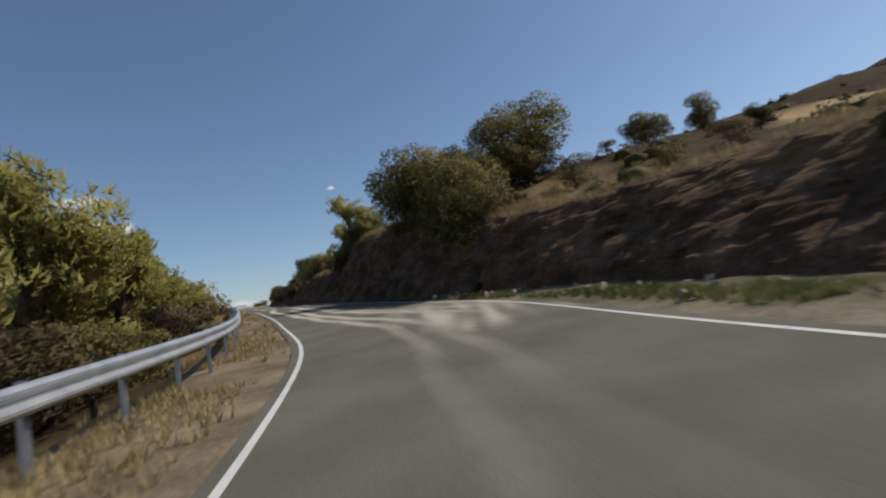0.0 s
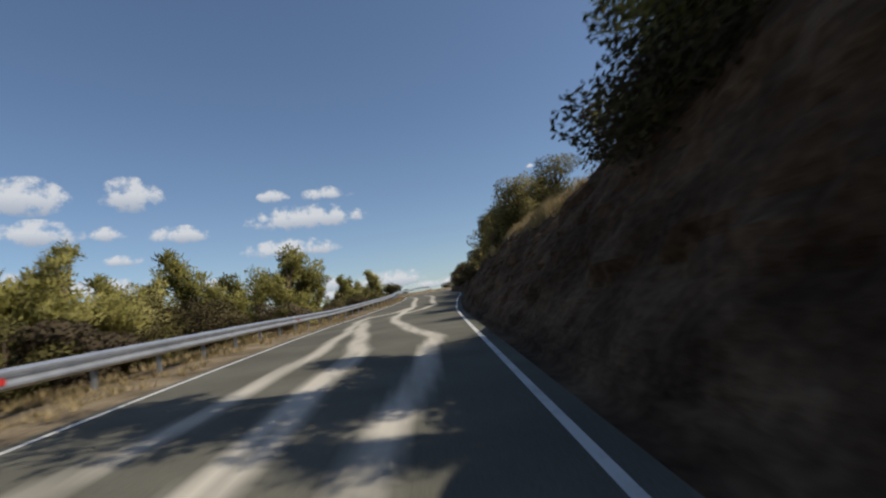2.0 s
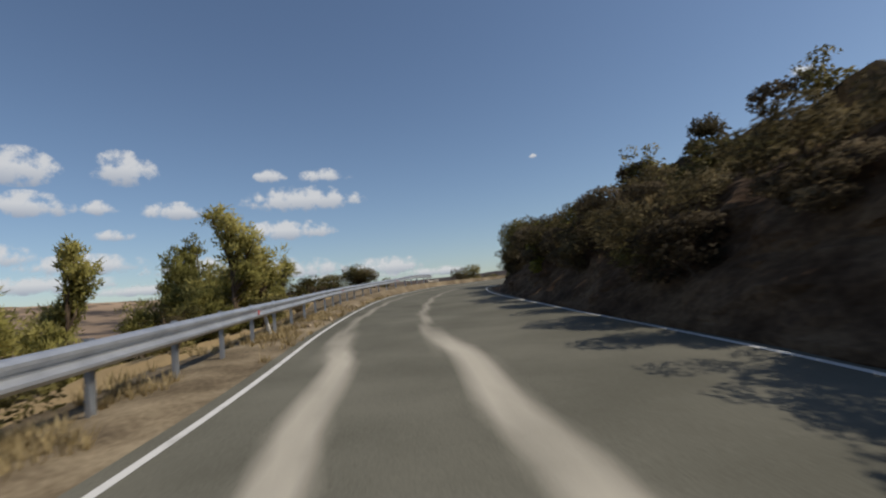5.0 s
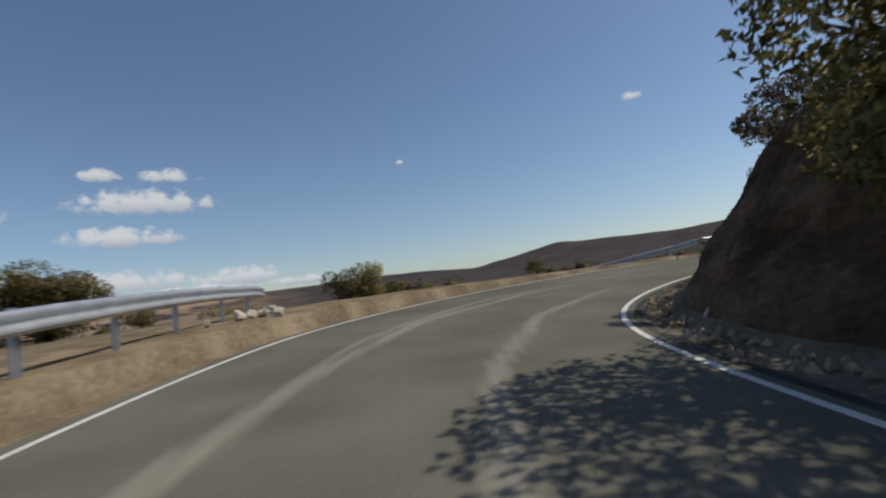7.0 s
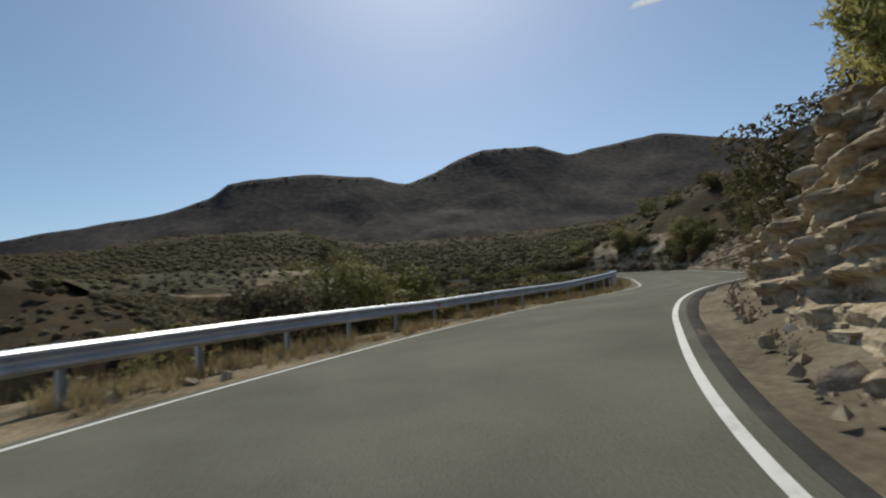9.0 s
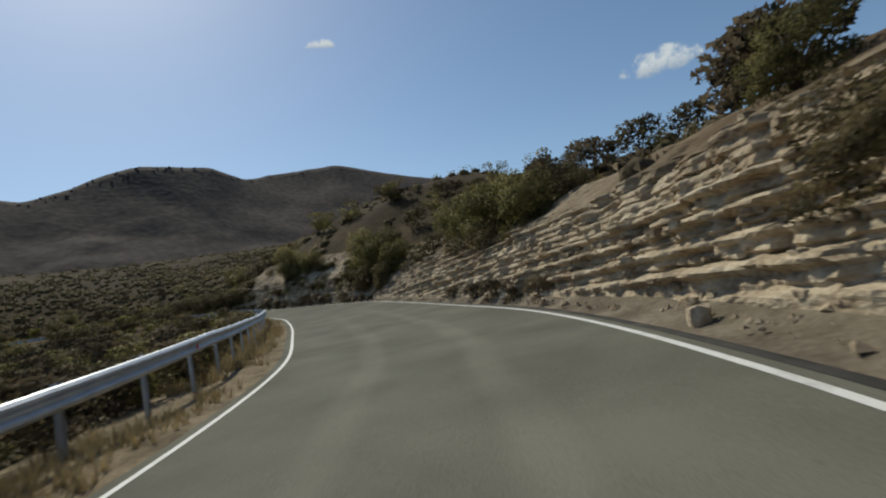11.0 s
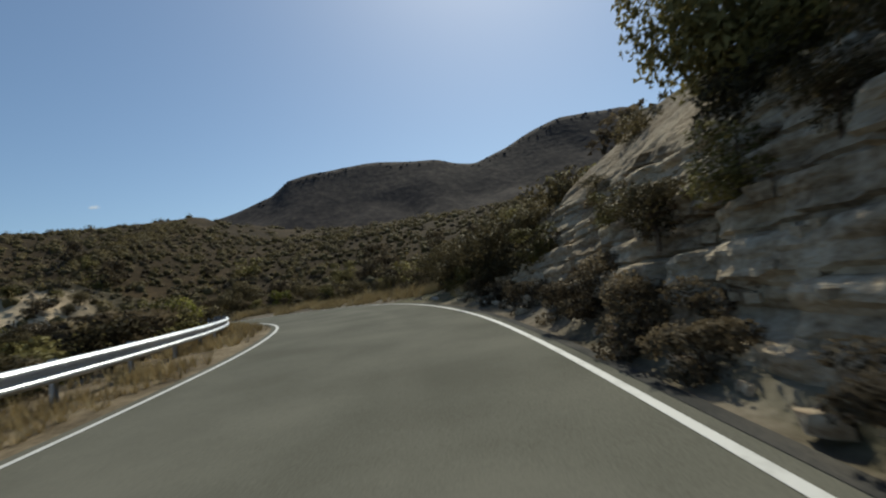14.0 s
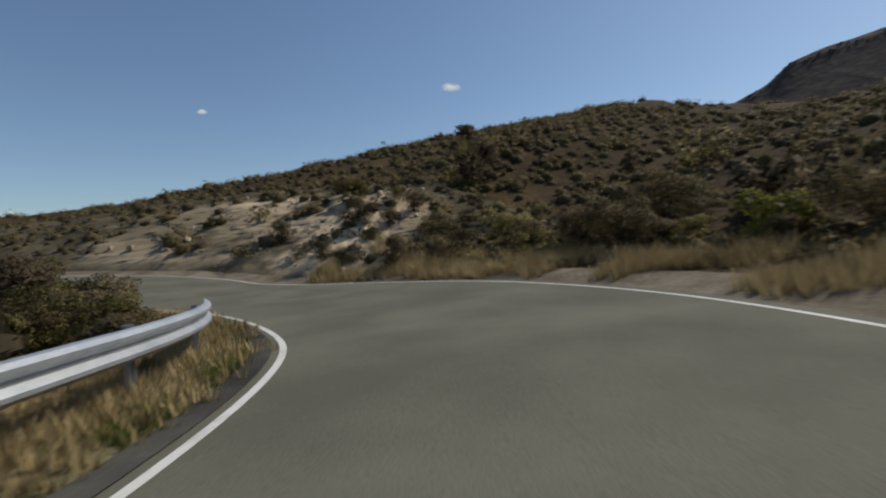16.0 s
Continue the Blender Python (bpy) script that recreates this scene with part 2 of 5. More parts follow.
def turned_out(v, way):
    """Turns every loose triangle of v to face the way its clump bulges; returns its corners and their normals."""
    t = v.reshape(-1, 3, 3)
    face = np.cross(t[:, 1] - t[:, 0], t[:, 2] - t[:, 0])
    back = (face * way).sum(1) < 0
    t[back] = t[back][:, ::-1]
    way = way / (np.linalg.norm(way, axis=1)[:, None] + 1e-9)
    return t.reshape(-1, 3), np.repeat(way, 3, 0)


def mesh_of(name, verts, faces, mat, smooth=False, normals=None):
    me = bpy.data.meshes.new(name)
    me.from_pydata([tuple(v) for v in np.asarray(verts, float).tolist()], [], [tuple(f) for f in (faces.tolist() if hasattr(faces, "tolist") else faces)])
    me.materials.append(mat)
    if smooth or normals is not None:
        me.shade_smooth()
    me.update()
    if normals is not None:
        me.normals_split_custom_set_from_vertices(np.asarray(normals, np.float32))
        OUTWARD[me.name] = np.asarray(normals, np.float32)
    return me


def part(name, me, parent, label="", m=None):
    ob = new(name, me)
    ob.parent = parent
    if m is not None:
        ob.matrix_basis = m
    if label:
        tagged(ob, label)
    return ob


def grid_faces(nu, nv, flip=False):
    a = (np.arange(nu - 1)[:, None] * nv + np.arange(nv - 1)[None]).ravel()
    q = np.stack([a, a + nv, a + nv + 1, a + 1], 1)
    return q[:, ::-1] if flip else q


def point_values(me, name, values):
    at = me.attributes.new(name, "FLOAT", "POINT")
    at.data.foreach_set("value", np.asarray(values, np.float32))


# ---- the road's line ----
STEP = 0.5
plan, level = np.array(PLAN, float), np.array(LEVEL, float)
seg = np.arange(-24, -24 + 8 * (len(plan) - 2), STEP)


def spline(c, x):
    """Value and slope of a Catmull-Rom curve through the rows of c at x (in rows)."""
    c = np.concatenate([2 * c[:1] - c[1:2], c, 2 * c[-1:] - c[-2:-1]])
    x = np.clip(x + 1, 1.0, len(c) - 2.001)
    i = np.floor(x).astype(int)
    f = (x - i)[:, None]
    p0, p1, p2, p3 = c[i - 1], c[i], c[i + 1], c[i + 2]
    p = 0.5 * (2 * p1 + (p2 - p0) * f + (2 * p0 - 5 * p1 + 4 * p2 - p3) * f**2 + (3 * p1 - p0 - 3 * p2 + p3) * f**3)
    d = 0.5 * ((p2 - p0) + 2 * (2 * p0 - 5 * p1 + 4 * p2 - p3) * f + 3 * (3 * p1 - p0 - 3 * p2 + p3) * f**2)
    return p, d


def along(s):
    """Place (n, 3) and right-hand normal (n, 2) of the centre line at s metres."""
    s = np.atleast_1d(np.asarray(s, float))
    p, d = spline(plan, (s + 24) / 8)
    z, _ = spline(level[:, None], (s + 24) / 12)
    n = np.stack([d[:, 1], -d[:, 0]], 1)
    return np.concatenate([p, z], 1), n / np.linalg.norm(n, axis=1)[:, None]


RP, RN = RP_ALL, RN_ALL = along(seg)
S_END = float(seg[-1])


def bank_of(s):
    """Cross fall of the carriageway (rise per metre to the right)."""
    return np.interp(s, [-6, 6, 14, 30, 60, 100, 118, 126, 138, 144, 150, 156, 170, 190, 210, 220, 234, 252, 264, 280],
                     [0.055, 0.038, 0.01, -0.02, -0.015, -0.004, -0.02, -0.055, -0.053, -0.02, 0.015, 0.048, 0.046, 0.026, 0.024, 0.015, 0.033, 0.05, 0.025, 0.01])


HALF = 2.8


def half(s):
    """Half the width between the edge lines."""
    return spline(np.array(HALVES)[:, None], (np.atleast_1d(s) + 24) / 12)[0][:, 0]



def road_point(s, d, up=0.0):
    p, n = along(s)
    d = np.broadcast_to(np.asarray(d, float), (len(p),))
    out = p.copy()
    out[:, :2] += d[:, None] * n
    out[:, 2] += bank_of(np.atleast_1d(s)) * np.clip(d, -4, 4) + up
    return out


def near_road(x, y, reach=None):
    """s and signed distance (right +) of plan points, and the road's height there; reach: only that stretch of s counts."""
    x, y = np.asarray(x, float).ravel(), np.asarray(y, float).ravel()
    if reach:
        part_of = (seg >= reach[0]) & (seg <= reach[1])
        RP, RN, seg_ = RP_ALL[part_of], RN_ALL[part_of], seg[part_of]
    else:
        RP, RN, seg_ = RP_ALL, RN_ALL, seg
    s, d, z = np.zeros(len(x)), np.zeros(len(x)), np.zeros(len(x))
    for a in range(0, len(x), 20000):
        b = slice(a, a + 20000)
        q = (x[b, None] - RP[None, :, 0]) ** 2 + (y[b, None] - RP[None, :, 1]) ** 2
        k = q.argmin(1)
        s[b] = seg_[k]
        side = (x[b] - RP[k, 0]) * RN[k, 0] + (y[b] - RP[k, 1]) * RN[k, 1]
        d[b] = np.sqrt(q[np.arange(len(k)), k]) * np.sign(side)
        z[b] = RP[k, 2] + bank_of(seg_[k]) * np.clip(d[b], -4, 4)
    return s, d, z


# cut bank on the right: along s its toe, height, run, the slope of the hill above and its greatest rise
BK = [-24, 0, 12, 23, 33, 45, 62, 78, 95, 106, 117, 127, 140, 150, 165, 180, 196, 206, 215, 224, 231, 241, 256, 264, 274, 288]
TOE = [6, 4.9, 4.5, 3.75, 3.4, 3.3, 3.3, 3.3, 3.3, 3.55, 4.2, 4.1, 4.1, 3.95, 3.95, 4.0, 4.0, 4.0, 3.7, 3.7, 4.0, 4.4, 4.6, 4.4, 4.4, 5]
TOP = [1.8, 2.4, 3.0, 4.7, 4.8, 3.0, 2.9, 3.1, 2.5, 2.4, 2.7, 2.9, 2.8, 2.6, 2.6, 2.5, 2.35, 2.0, 2.6, 2.4, 1.0, 0.4, 0.8, 4.4, 4.2, 2.4]
RUN = [3, 2.6, 2.4, 2.65, 2.5, 2.5, 2.3, 2.3, 2.3, 2.25, 2.2, 2.3, 1.5, 1.0, 1.1, 2.0, 2.2, 2.0, 1.4, 1.6, 2.4, 3, 4.5, 7.5, 7.5, 6]
RISE = [0.22, 0.22, 0.22, 0.28, 0.3, 0.22, 0.22, 0.22, 0.2, 0.25, 0.32, 0.36, 0.42, 0.45, 0.45, 0.45, 0.5, 0.7, 0.8, 0.8, 0.55, 0.38, 0.375, 0.485, 0.41, 0.14]
CAP = [16, 16, 16, 15, 12, 11, 10, 10, 10, 10, 11, 12, 8, 7, 8, 12, 14, 17, 18, 19, 23, 26, 30, 33, 24, 6]
LEFT = ([-24, 95, 108, 118, 127, 137, 143, 149, 190, 240, 255, 290], [5.0, 5.0, 5.8, 8, 17, 15, 9, 5.0, 5.0, 5.2, 5.5, 5.0])


def swell(s):
    """Rise of the left shoulder over the road."""
    return np.interp(s, [100, 108, 114, 122, 130, 138, 146], [0, 0.12, 0.25, 0.46, 0.42, 0.15, 0])


def ground_z(x, y):
    """Height of the ground sheet."""
    s, d, z = near_road(x, y)
    x, y = np.asarray(x, float).ravel(), np.asarray(y, float).ravel()
    toe, top, run = (np.interp(s, BK, k) for k in (TOE, TOP, RUN))
    rise, cap = np.interp(s, BK, RISE), np.interp(s, BK, CAP)
    lumps = fbm(np.stack([x / 9, y / 9, 0 * x], 1), 4, 3) - 0.5
    over = np.maximum(d - toe - run - 1.2, 0)
    right = z + np.clip((d - toe - 1.7) / run, 0, 1) * top + cap * (1 - np.exp(-over * rise / cap)) - np.where(d > toe - 0.3, 0.25, 0)
    right += lumps * np.clip(over / 4, 0, 1) * 2.2
    # where the hill over the first straight meets the one over the second, they run into each other
    s1, d1, z1 = near_road(x, y, (-24, 140))
    toe1, top1, run1, rise1, cap1 = (np.interp(s1, BK, k) for k in (TOE, TOP, RUN, RISE, CAP))
    over1 = np.maximum(d1 - toe1 - run1 - 1.2, 0)
    first = z1 + top1 + cap1 * (1 - np.exp(-over1 * rise1 / cap1)) + lumps * 2.2
    part_in = np.clip((np.abs(d1) - np.abs(d)) / 50, 0, 1)
    part_in = 1 - (1 - part_in * part_in * (3 - 2 * part_in)) * np.clip((d - 16) / 14, 0, 1) * np.clip((s - 160) / 20, 0, 1) * (d1 > 0)
    right = first * (1 - part_in) + right * part_in
    side = np.interp(s, *LEFT)
    drop = np.maximum(-d - side, 0)
    left = z + swell(s) - 18 * (1 - np.exp(-drop * 0.27 / 18)) + lumps * np.clip(drop / 4, 0, 1) * 2.6
    # past the end of the road the hill on its right runs out into the valley
    way = RP[-1, :2] - RP[-3, :2]
    way /= np.linalg.norm(way)
    ex, ey = x - RP[-1, 0], y - RP[-1, 1]
    ahead = (ex * way[0] + ey * way[1]) / (np.hypot(ex, ey) + 1e-6)
    keep_hill = np.where(s >= seg[-1] - 0.1, np.clip(1.3 - 1.4 * ahead, 0, 1), 1.0)
    valley = z - 18 * (1 - np.exp(-np.abs(d) * 0.27 / 18))
    right = right * keep_hill + valley * (1 - keep_hill)
    out = np.where(d > 0, right, left)
    out = np.where((d > -side + 0.2) & (d < toe), z - 0.35, out)
    # the spur over the last bend breaks off towards the valley
    cut, out_by = -0.609 * (x - 18) + 0.793 * (y - 126), 0.793 * (x - 18) + 0.609 * (y - 126)
    out = out - 24 * np.clip((cut + 4) / 26, 0, 1) * np.clip((out_by - 78) / 25, 0, 1)
    far = np.hypot(x - 55, y - 100)
    return out - 34 * np.clip((far - 190) / 300, 0, 1) * (d > 0) - 14 * np.clip((far - 150) / 500, 0, 1)


def bank_z(s, d):
    """Height of the cut bank's face and crest over that place, very low where there is none."""
    toe, top, run, rise = (np.interp(s, BK, k) for k in (TOE, TOP, RUN, RISE))
    z = road_point(s, 0)[:, 2] + bank_of(s) * np.clip(d, -4, 4) + np.clip((d - toe) / run, 0, 1) ** 0.85 * top + np.maximum(d - toe - run, 0) * rise
    return np.where((d > toe) & (d < toe + run + 3.0), z, -99)


def height_at(x, y):
    return float(ground_z(np.array([x]), np.array([y]))[0])


# ---- ground, one sheet to the horizon ----
def spaced(lo, hi, fine, reach, grow):
    mid = list(np.arange(lo, hi + 0.01, fine))
    step, a, b = fine, mid[0], mid[-1]
    low, high = [], []
    while b - hi < reach:
        step *= grow
        a, b = a - step, b + step
        low.append(a)
        high.append(b)
    return np.array(low[::-1] + mid + high)


gx, gy = spaced(-35, 160, 1.7, 2400, 1.09), spaced(-25, 180, 1.7, 2400, 1.09)
GX, GY = (a.ravel() for a in np.meshgrid(gx, gy, indexing="ij"))
gz = ground_z(GX, GY)
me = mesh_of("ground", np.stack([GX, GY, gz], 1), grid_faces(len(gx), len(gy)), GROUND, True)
gs, gd, _ = near_road(GX, GY)
patch = fbm(np.stack([GX / 14, GY / 14, 0 * GX], 1), 4, 9)
bare = np.clip((patch - 0.48) * 6, 0, 0.8) * ((np.abs(gd) < 60) | (GX < -30)) * (gs < 120) + 0.9 * np.clip(1 - np.abs(gd + 9) / 9, 0, 1) * (gs > 105) * (gs < 141) * (gd < 0)
bare = np.maximum(bare, 0.95 * np.clip((gd - 6) / 2, 0, 1) * np.clip((30 - gd) / 8, 0, 1) * np.clip((22 - gs) / 6, 0, 1) * np.clip((patch - 0.33) * 7, 0, 1))
point_values(me, "bare", np.clip(bare, 0, 1))
tagged(new("ground", me), "dry scrub-covered hillside ground of brown soil and straw", "ground", kind="structure")

# ---- far hills: a long scrub ridge with a flat-topped step ----
# bearing (degrees to the left of +y), rise seen from the bend (degrees), distance (m)
RIDGE = [(-185, 6, 700), (-160, 9, 800), (-148, 11, 850), (-140, 12.2, 850), (-134, 13.8, 850), (-128, 15.6, 850), (-123, 15.3, 840), (-118.3, 14.9, 800), (-115, 16.3, 720), (-108.5, 16.6, 690),
         (-105.5, 15.9, 670), (-102, 14.5, 650), (-99.2, 13.6, 630), (-97.3, 13.9, 600), (-95, 14.6, 650), (-88, 15.0, 640), (-82, 14.6, 640), (-79.2, 14.0, 640), (-77.4, 12.4, 640), (-74, 11.1, 650),
         (-70.5, 10.1, 670), (-66.5, 9.4, 690), (-63, 8.6, 710), (-58, 7.2, 760), (-54.5, 6.3, 850), (-52.8, 5.5, 880), (-50.8, 3.1, 1000), (-49, 2.9, 1100), (-44, 2.8, 1200), (-32, 3.3, 1250),
         (-26, 2.2, 1280), (-22.5, 1.7, 1290), (-17.5, 2.1, 1300), (-10, 2.2, 1400), (10, 1.9, 1500), (40, 2.6, 1400), (80, 2.5, 1300), (175, 3.0, 900)]
ridge = np.array(RIDGE)
az = np.arange(-185, 175.01, 0.45)
kx = np.argsort(ridge[:, 0])
# smoothed a little between the knots
r_el, r_far = np.interp(az, ridge[kx, 0], ridge[kx, 1]), np.interp(az, ridge[kx, 0], ridge[kx, 2])
soft = np.exp(-(np.arange(-9, 10) * 0.9) ** 2)
r_far = np.convolve(np.pad(r_far, 9, "edge"), np.ones(19) / 19, "valid")
r_el = np.convolve(np.pad(r_el, 9, "edge"), soft / soft.sum(), "valid")
rad = np.r_[np.linspace(0.0, 1.0, 56), 1.08, 1.25, 1.6]
A2, K2 = np.meshgrid(np.radians(az), rad, indexing="ij")
E2, F2 = np.repeat(r_el, len(rad)).reshape(A2.shape), np.repeat(r_far, len(rad)).reshape(A2.shape)
start = 210.0
E3 = np.repeat(np.convolve(np.pad(r_el, 30, "edge"), np.ones(61) / 61, "valid"), len(rad)).reshape(A2.shape)
E2 = np.where(K2 < 1, E3 + (E2 - E3) * np.clip(K2, 0, 1) ** 4, E2)
dist = start + (F2 - start) * K2
crest = 8 + F2 * np.tan(np.radians(E2))
base = -22.0
prof = np.where(K2 <= 1, 0.25 * K2 + 0.75 * K2**1.9, 1 - 0.55 * (K2 - 1))
hx, hy = 35 - np.sin(A2) * dist, 118 + np.cos(A2) * dist
rough = fbm(np.stack([hx.ravel() / 120, hy.ravel() / 120, 0 * hx.ravel()], 1), 5, 21).reshape(hx.shape) - 0.5
hz = base + (crest - base) * prof + rough * 34 * np.clip(K2 * 3, 0, 1) * np.clip((1.02 - K2) * 4, 0.10, 1) * np.clip(E2 / 8, 0.2, 1)
hz += (fbm(np.stack([hx.ravel() / 45, hy.ravel() / 45, 0 * hx.ravel()], 1), 3, 5).reshape(hx.shape) - 0.5) * 5.0
gully = 1 - np.abs(2 * fbm(np.stack([hx.ravel() / 70, hy.ravel() / 70, 0 * hx.ravel()], 1), 4, 44).reshape(hx.shape) - 1)
hz -= (gully - 0.6) * 11 * np.clip(K2 * 3, 0, 1) * np.clip((0.97 - K2) * 5, 0, 1) * np.clip(E2 / 8, 0.1, 1)
me = mesh_of("far_hills", np.stack([hx.ravel(), hy.ravel(), hz.ravel()], 1), grid_faces(len(az), len(rad)), HILL, True)
badland = fbm(np.stack([hx.ravel() / 40, hy.ravel() / 40, hz.ravel() / 9], 1), 4, 57)
turn = np.degrees(A2).ravel()
point_values(me, "bare", np.clip((turn + 4) / 10, 0, 1) * np.clip((badland - 0.40) * 7, 0, 0.95))
tagged(new("backdrop_hills", me), "long dark scrub-covered ridge with a flat-topped step", "hill", kind="structure")


def ball(level=2):
    bm = bmesh.new()
    bmesh.ops.create_icosphere(bm, subdivisions=level, radius=1)
    v = np.array([x.co[:] for x in bm.verts])
    f = np.array([[x.index for x in q.verts] for q in bm.faces])
    bm.free()
    return v, f


# bushes along the crest of the far ridge
hill_rng = np.random.default_rng(93)
hn = 420
ha, hk = hill_rng.uniform(-132, -54, hn), hill_rng.uniform(0.965, 1.02, hn)
ia, ik = (ha - az[0]) / 0.45, np.interp(hk, rad, np.arange(len(rad)))
i0, k0 = ia.astype(int), ik.astype(int)
fa, fk = ia - i0, ik - k0
at_hill = lambda g: g[i0, k0] * (1 - fa) * (1 - fk) + g[i0 + 1, k0] * fa * (1 - fk) + g[i0, k0 + 1] * (1 - fa) * fk + g[i0 + 1, k0 + 1] * fa * fk
hb = np.stack([at_hill(hx), at_hill(hy), at_hill(hz)], 1)
thick = fbm(np.stack([hb[:, 0] / 60, hb[:, 1] / 60, 0 * ha], 1), 3, 71) > 0.36
hb = hb[thick]
bush, bush_f = ball(1)
wide_b = hill_rng.uniform(0.6, 1.4, len(hb)) * np.where(hill_rng.random(len(hb)) < 0.12, 1.5, 1.0)
shape_b = hill_rng.uniform(0.6, 1.35, (len(hb), len(bush), 1)) * (wide_b[:, None] * np.stack([np.full(len(hb), 1.2), np.full(len(hb), 1.2), hill_rng.uniform(0.4, 0.65, len(hb))], 1))[:, None]
bv = (hb[:, None] + bush[None] * shape_b).reshape(-1, 3)
bf = (np.arange(len(hb))[:, None, None] * len(bush) + bush_f[None]).reshape(-1, 3)
tagged(new("hill_scrub", mesh_of("hill_scrub", bv, bf, HILL, True)), "dark evergreen bushes along the crest of the far ridge", "scrub", kind="stuff")


# ---- clouds ----
def cloud(bearing, up, wide, tall, far=3600.0):
    """A far sheet of vapour in the sky."""
    a, e = math.radians(bearing), math.radians(up)
    w, h = far * math.tan(math.radians(wide) / 2), far * math.tan(math.radians(tall) / 2)
    right = Vector((math.cos(a), math.sin(a), 0))
    ahead = Vector((-math.sin(a) * math.cos(e), math.cos(a) * math.cos(e), math.sin(e)))
    upward = right.cross(ahead)
    ob = new("backdrop_cloud", mesh_of("cloud", [(-1, 0, -1), (1, 0, -1), (1, 0, 1), (-1, 0, 1)], [(0, 1, 2, 3)], CLOUD))
    m = Matrix((right * w, ahead * w, upward * h)).transposed().to_4x4()
    m.translation = Vector((35, 110, 0)) + ahead * far
    ob.matrix_basis = m
    return tagged(ob, "small white fair-weather cloud with a flat base", "cloud", kind="structure")


for k, row in enumerate([(11.0, 11.9, 12.4, 3.2), (13.0, 8.6, 10.4, 2.5), (14.4, 14.7, 3.3, 1.6), (8.4, 14.6, 5.9, 1.8), (28.4, 14.8, 5.5, 3.8), (36.8, 14.4, 6.5, 3.9),
                         (35.8, 11.3, 6.5, 2.7), (24.3, 11.0, 5.9, 2.1), (30.4, 11.3, 3.1, 1.7), (29.2, 8.7, 3.6, 1.3), (31.5, 5.8, 10, 2.3), (37.5, 6.7, 5, 2.5), (22.5, 5.0, 9, 2.6), (13.5, 4.2, 14, 2.8), (2.4, 3.8, 10.3, 2.4), (46, 8.5, 9, 4.0), (36, 4.2, 15, 1.9), (25.5, 3.3, 12, 1.3), (6.5, 3.0, 12, 1.2), (-3.5, 2.9, 8, 1.2), (43, 3.6, 10, 1.6),
                         (-43.0, 17.4, 2.1, 1.1), (-58.1, 12.4, 1.2, 0.7), (-128.5, 28.1, 3.5, 1.2), (-16.1, 14.9, 0.9, 0.6), (-166, 18.7, 7, 3.0)]):
    cloud(row[0], row[1], row[2] * 1.25, row[3] * 1.45)


# ---- carriageway ----
def strip(name, s0, s1, cols, mat, step=0.5, lift=0.0, wave=0.0, seed=0):
    """A ribbon along the road; cols: (distance from the centre or a function of s, height above the road)."""
    s = np.arange(s0, s1 + 0.01, step)
    rows = []
    for d, up in cols:
        dd = d(s) if callable(d) else np.full(len(s), float(d))
        uu = up(s) if callable(up) else np.full(len(s), float(up))
        rows.append(road_point(s, dd, uu + lift))
    v = np.stack(rows, 1).reshape(-1, 3)
    if wave:
        v[:, 2] += wave * (fbm(v * 1.1, 4, seed) - 0.5)
    me = mesh_of(name, v, grid_faces(len(s), len(cols), True), mat, True)
    return me, np.repeat(s, len(cols)), v


ncol = 57
lat = np.linspace(-HALF - 0.22, HALF + 0.30, ncol)
me, rs, rv = strip("road", -24, S_END - 2, [((lambda s, q=d: q * half(s) / HALF), 0.0) for d in lat], ASPHALT, 0.55)
rd = np.tile(lat, len(rv) // ncol)
# pale dust dragged along by tyres: (start, end, distance from the centre along the way, width, strength)
dust = np.zeros(len(rs))
TRACKS = [((-8, -1, 4, 8, 14, 20, 30, 37), (-0.8, -0.68, -0.45, -0.6, -1.3, -1.75, -2.0, -1.3), 0.24, 1.0), ((-6, 1, 8, 14, 19, 24, 30), (0.1, 0.37, 0.15, -0.7, -1.15, -1.05, -0.8), 0.26, 1.0),
          ((5, 9, 14, 18, 27, 34, 42, 47, 56), (1.9, 1.25, 0.5, -0.07, -0.14, 0.1, 0.1, -0.6, -1.7), 0.30, 1.0), ((5, 9, 13, 18, 24, 31), (2.6, 2.2, 1.1, 0.4, 0.2, 0.3), 0.22, 0.9),
          ((33, 37, 43, 48, 53, 60, 68), (1.0, 1.45, 1.8, 0.7, -0.05, -0.2, -0.2), 0.26, 1.0), ((34, 42, 48, 54, 60), (-1.2, -0.9, -1.2, -1.8, -2.0), 0.24, 0.9), ((54, 57, 60, 66, 76, 96), (-2.3, -1.84, -0.8, -0.2, -1.2, -2.25), 0.24, 0.9),
          ((54, 57, 60, 65, 76, 95), (-0.6, -0.2, 0.6, 1.3, 0.4, -0.5), 0.26, 0.9), ((90, 98, 108, 117, 123, 132, 140), (-2.3, -2.28, -2.1, -1.6, -1.0, -0.4, 0.2), 0.14, 0.42), ((90, 99, 108, 114, 121, 126, 134), (-0.6, -0.45, -0.05, 0.3, 0.82, 1.4, 1.8), 0.14, 0.42),
          ((112, 122, 132, 142), (-1.9, -1.2, -0.9, -0.6), 0.10, 0.35), ((160, 190, 215), (-0.9, -0.8, -0.6), 0.3, 0.16), ((160, 195, 235), (0.9, 0.8, 0.9), 0.3, 0.15)]
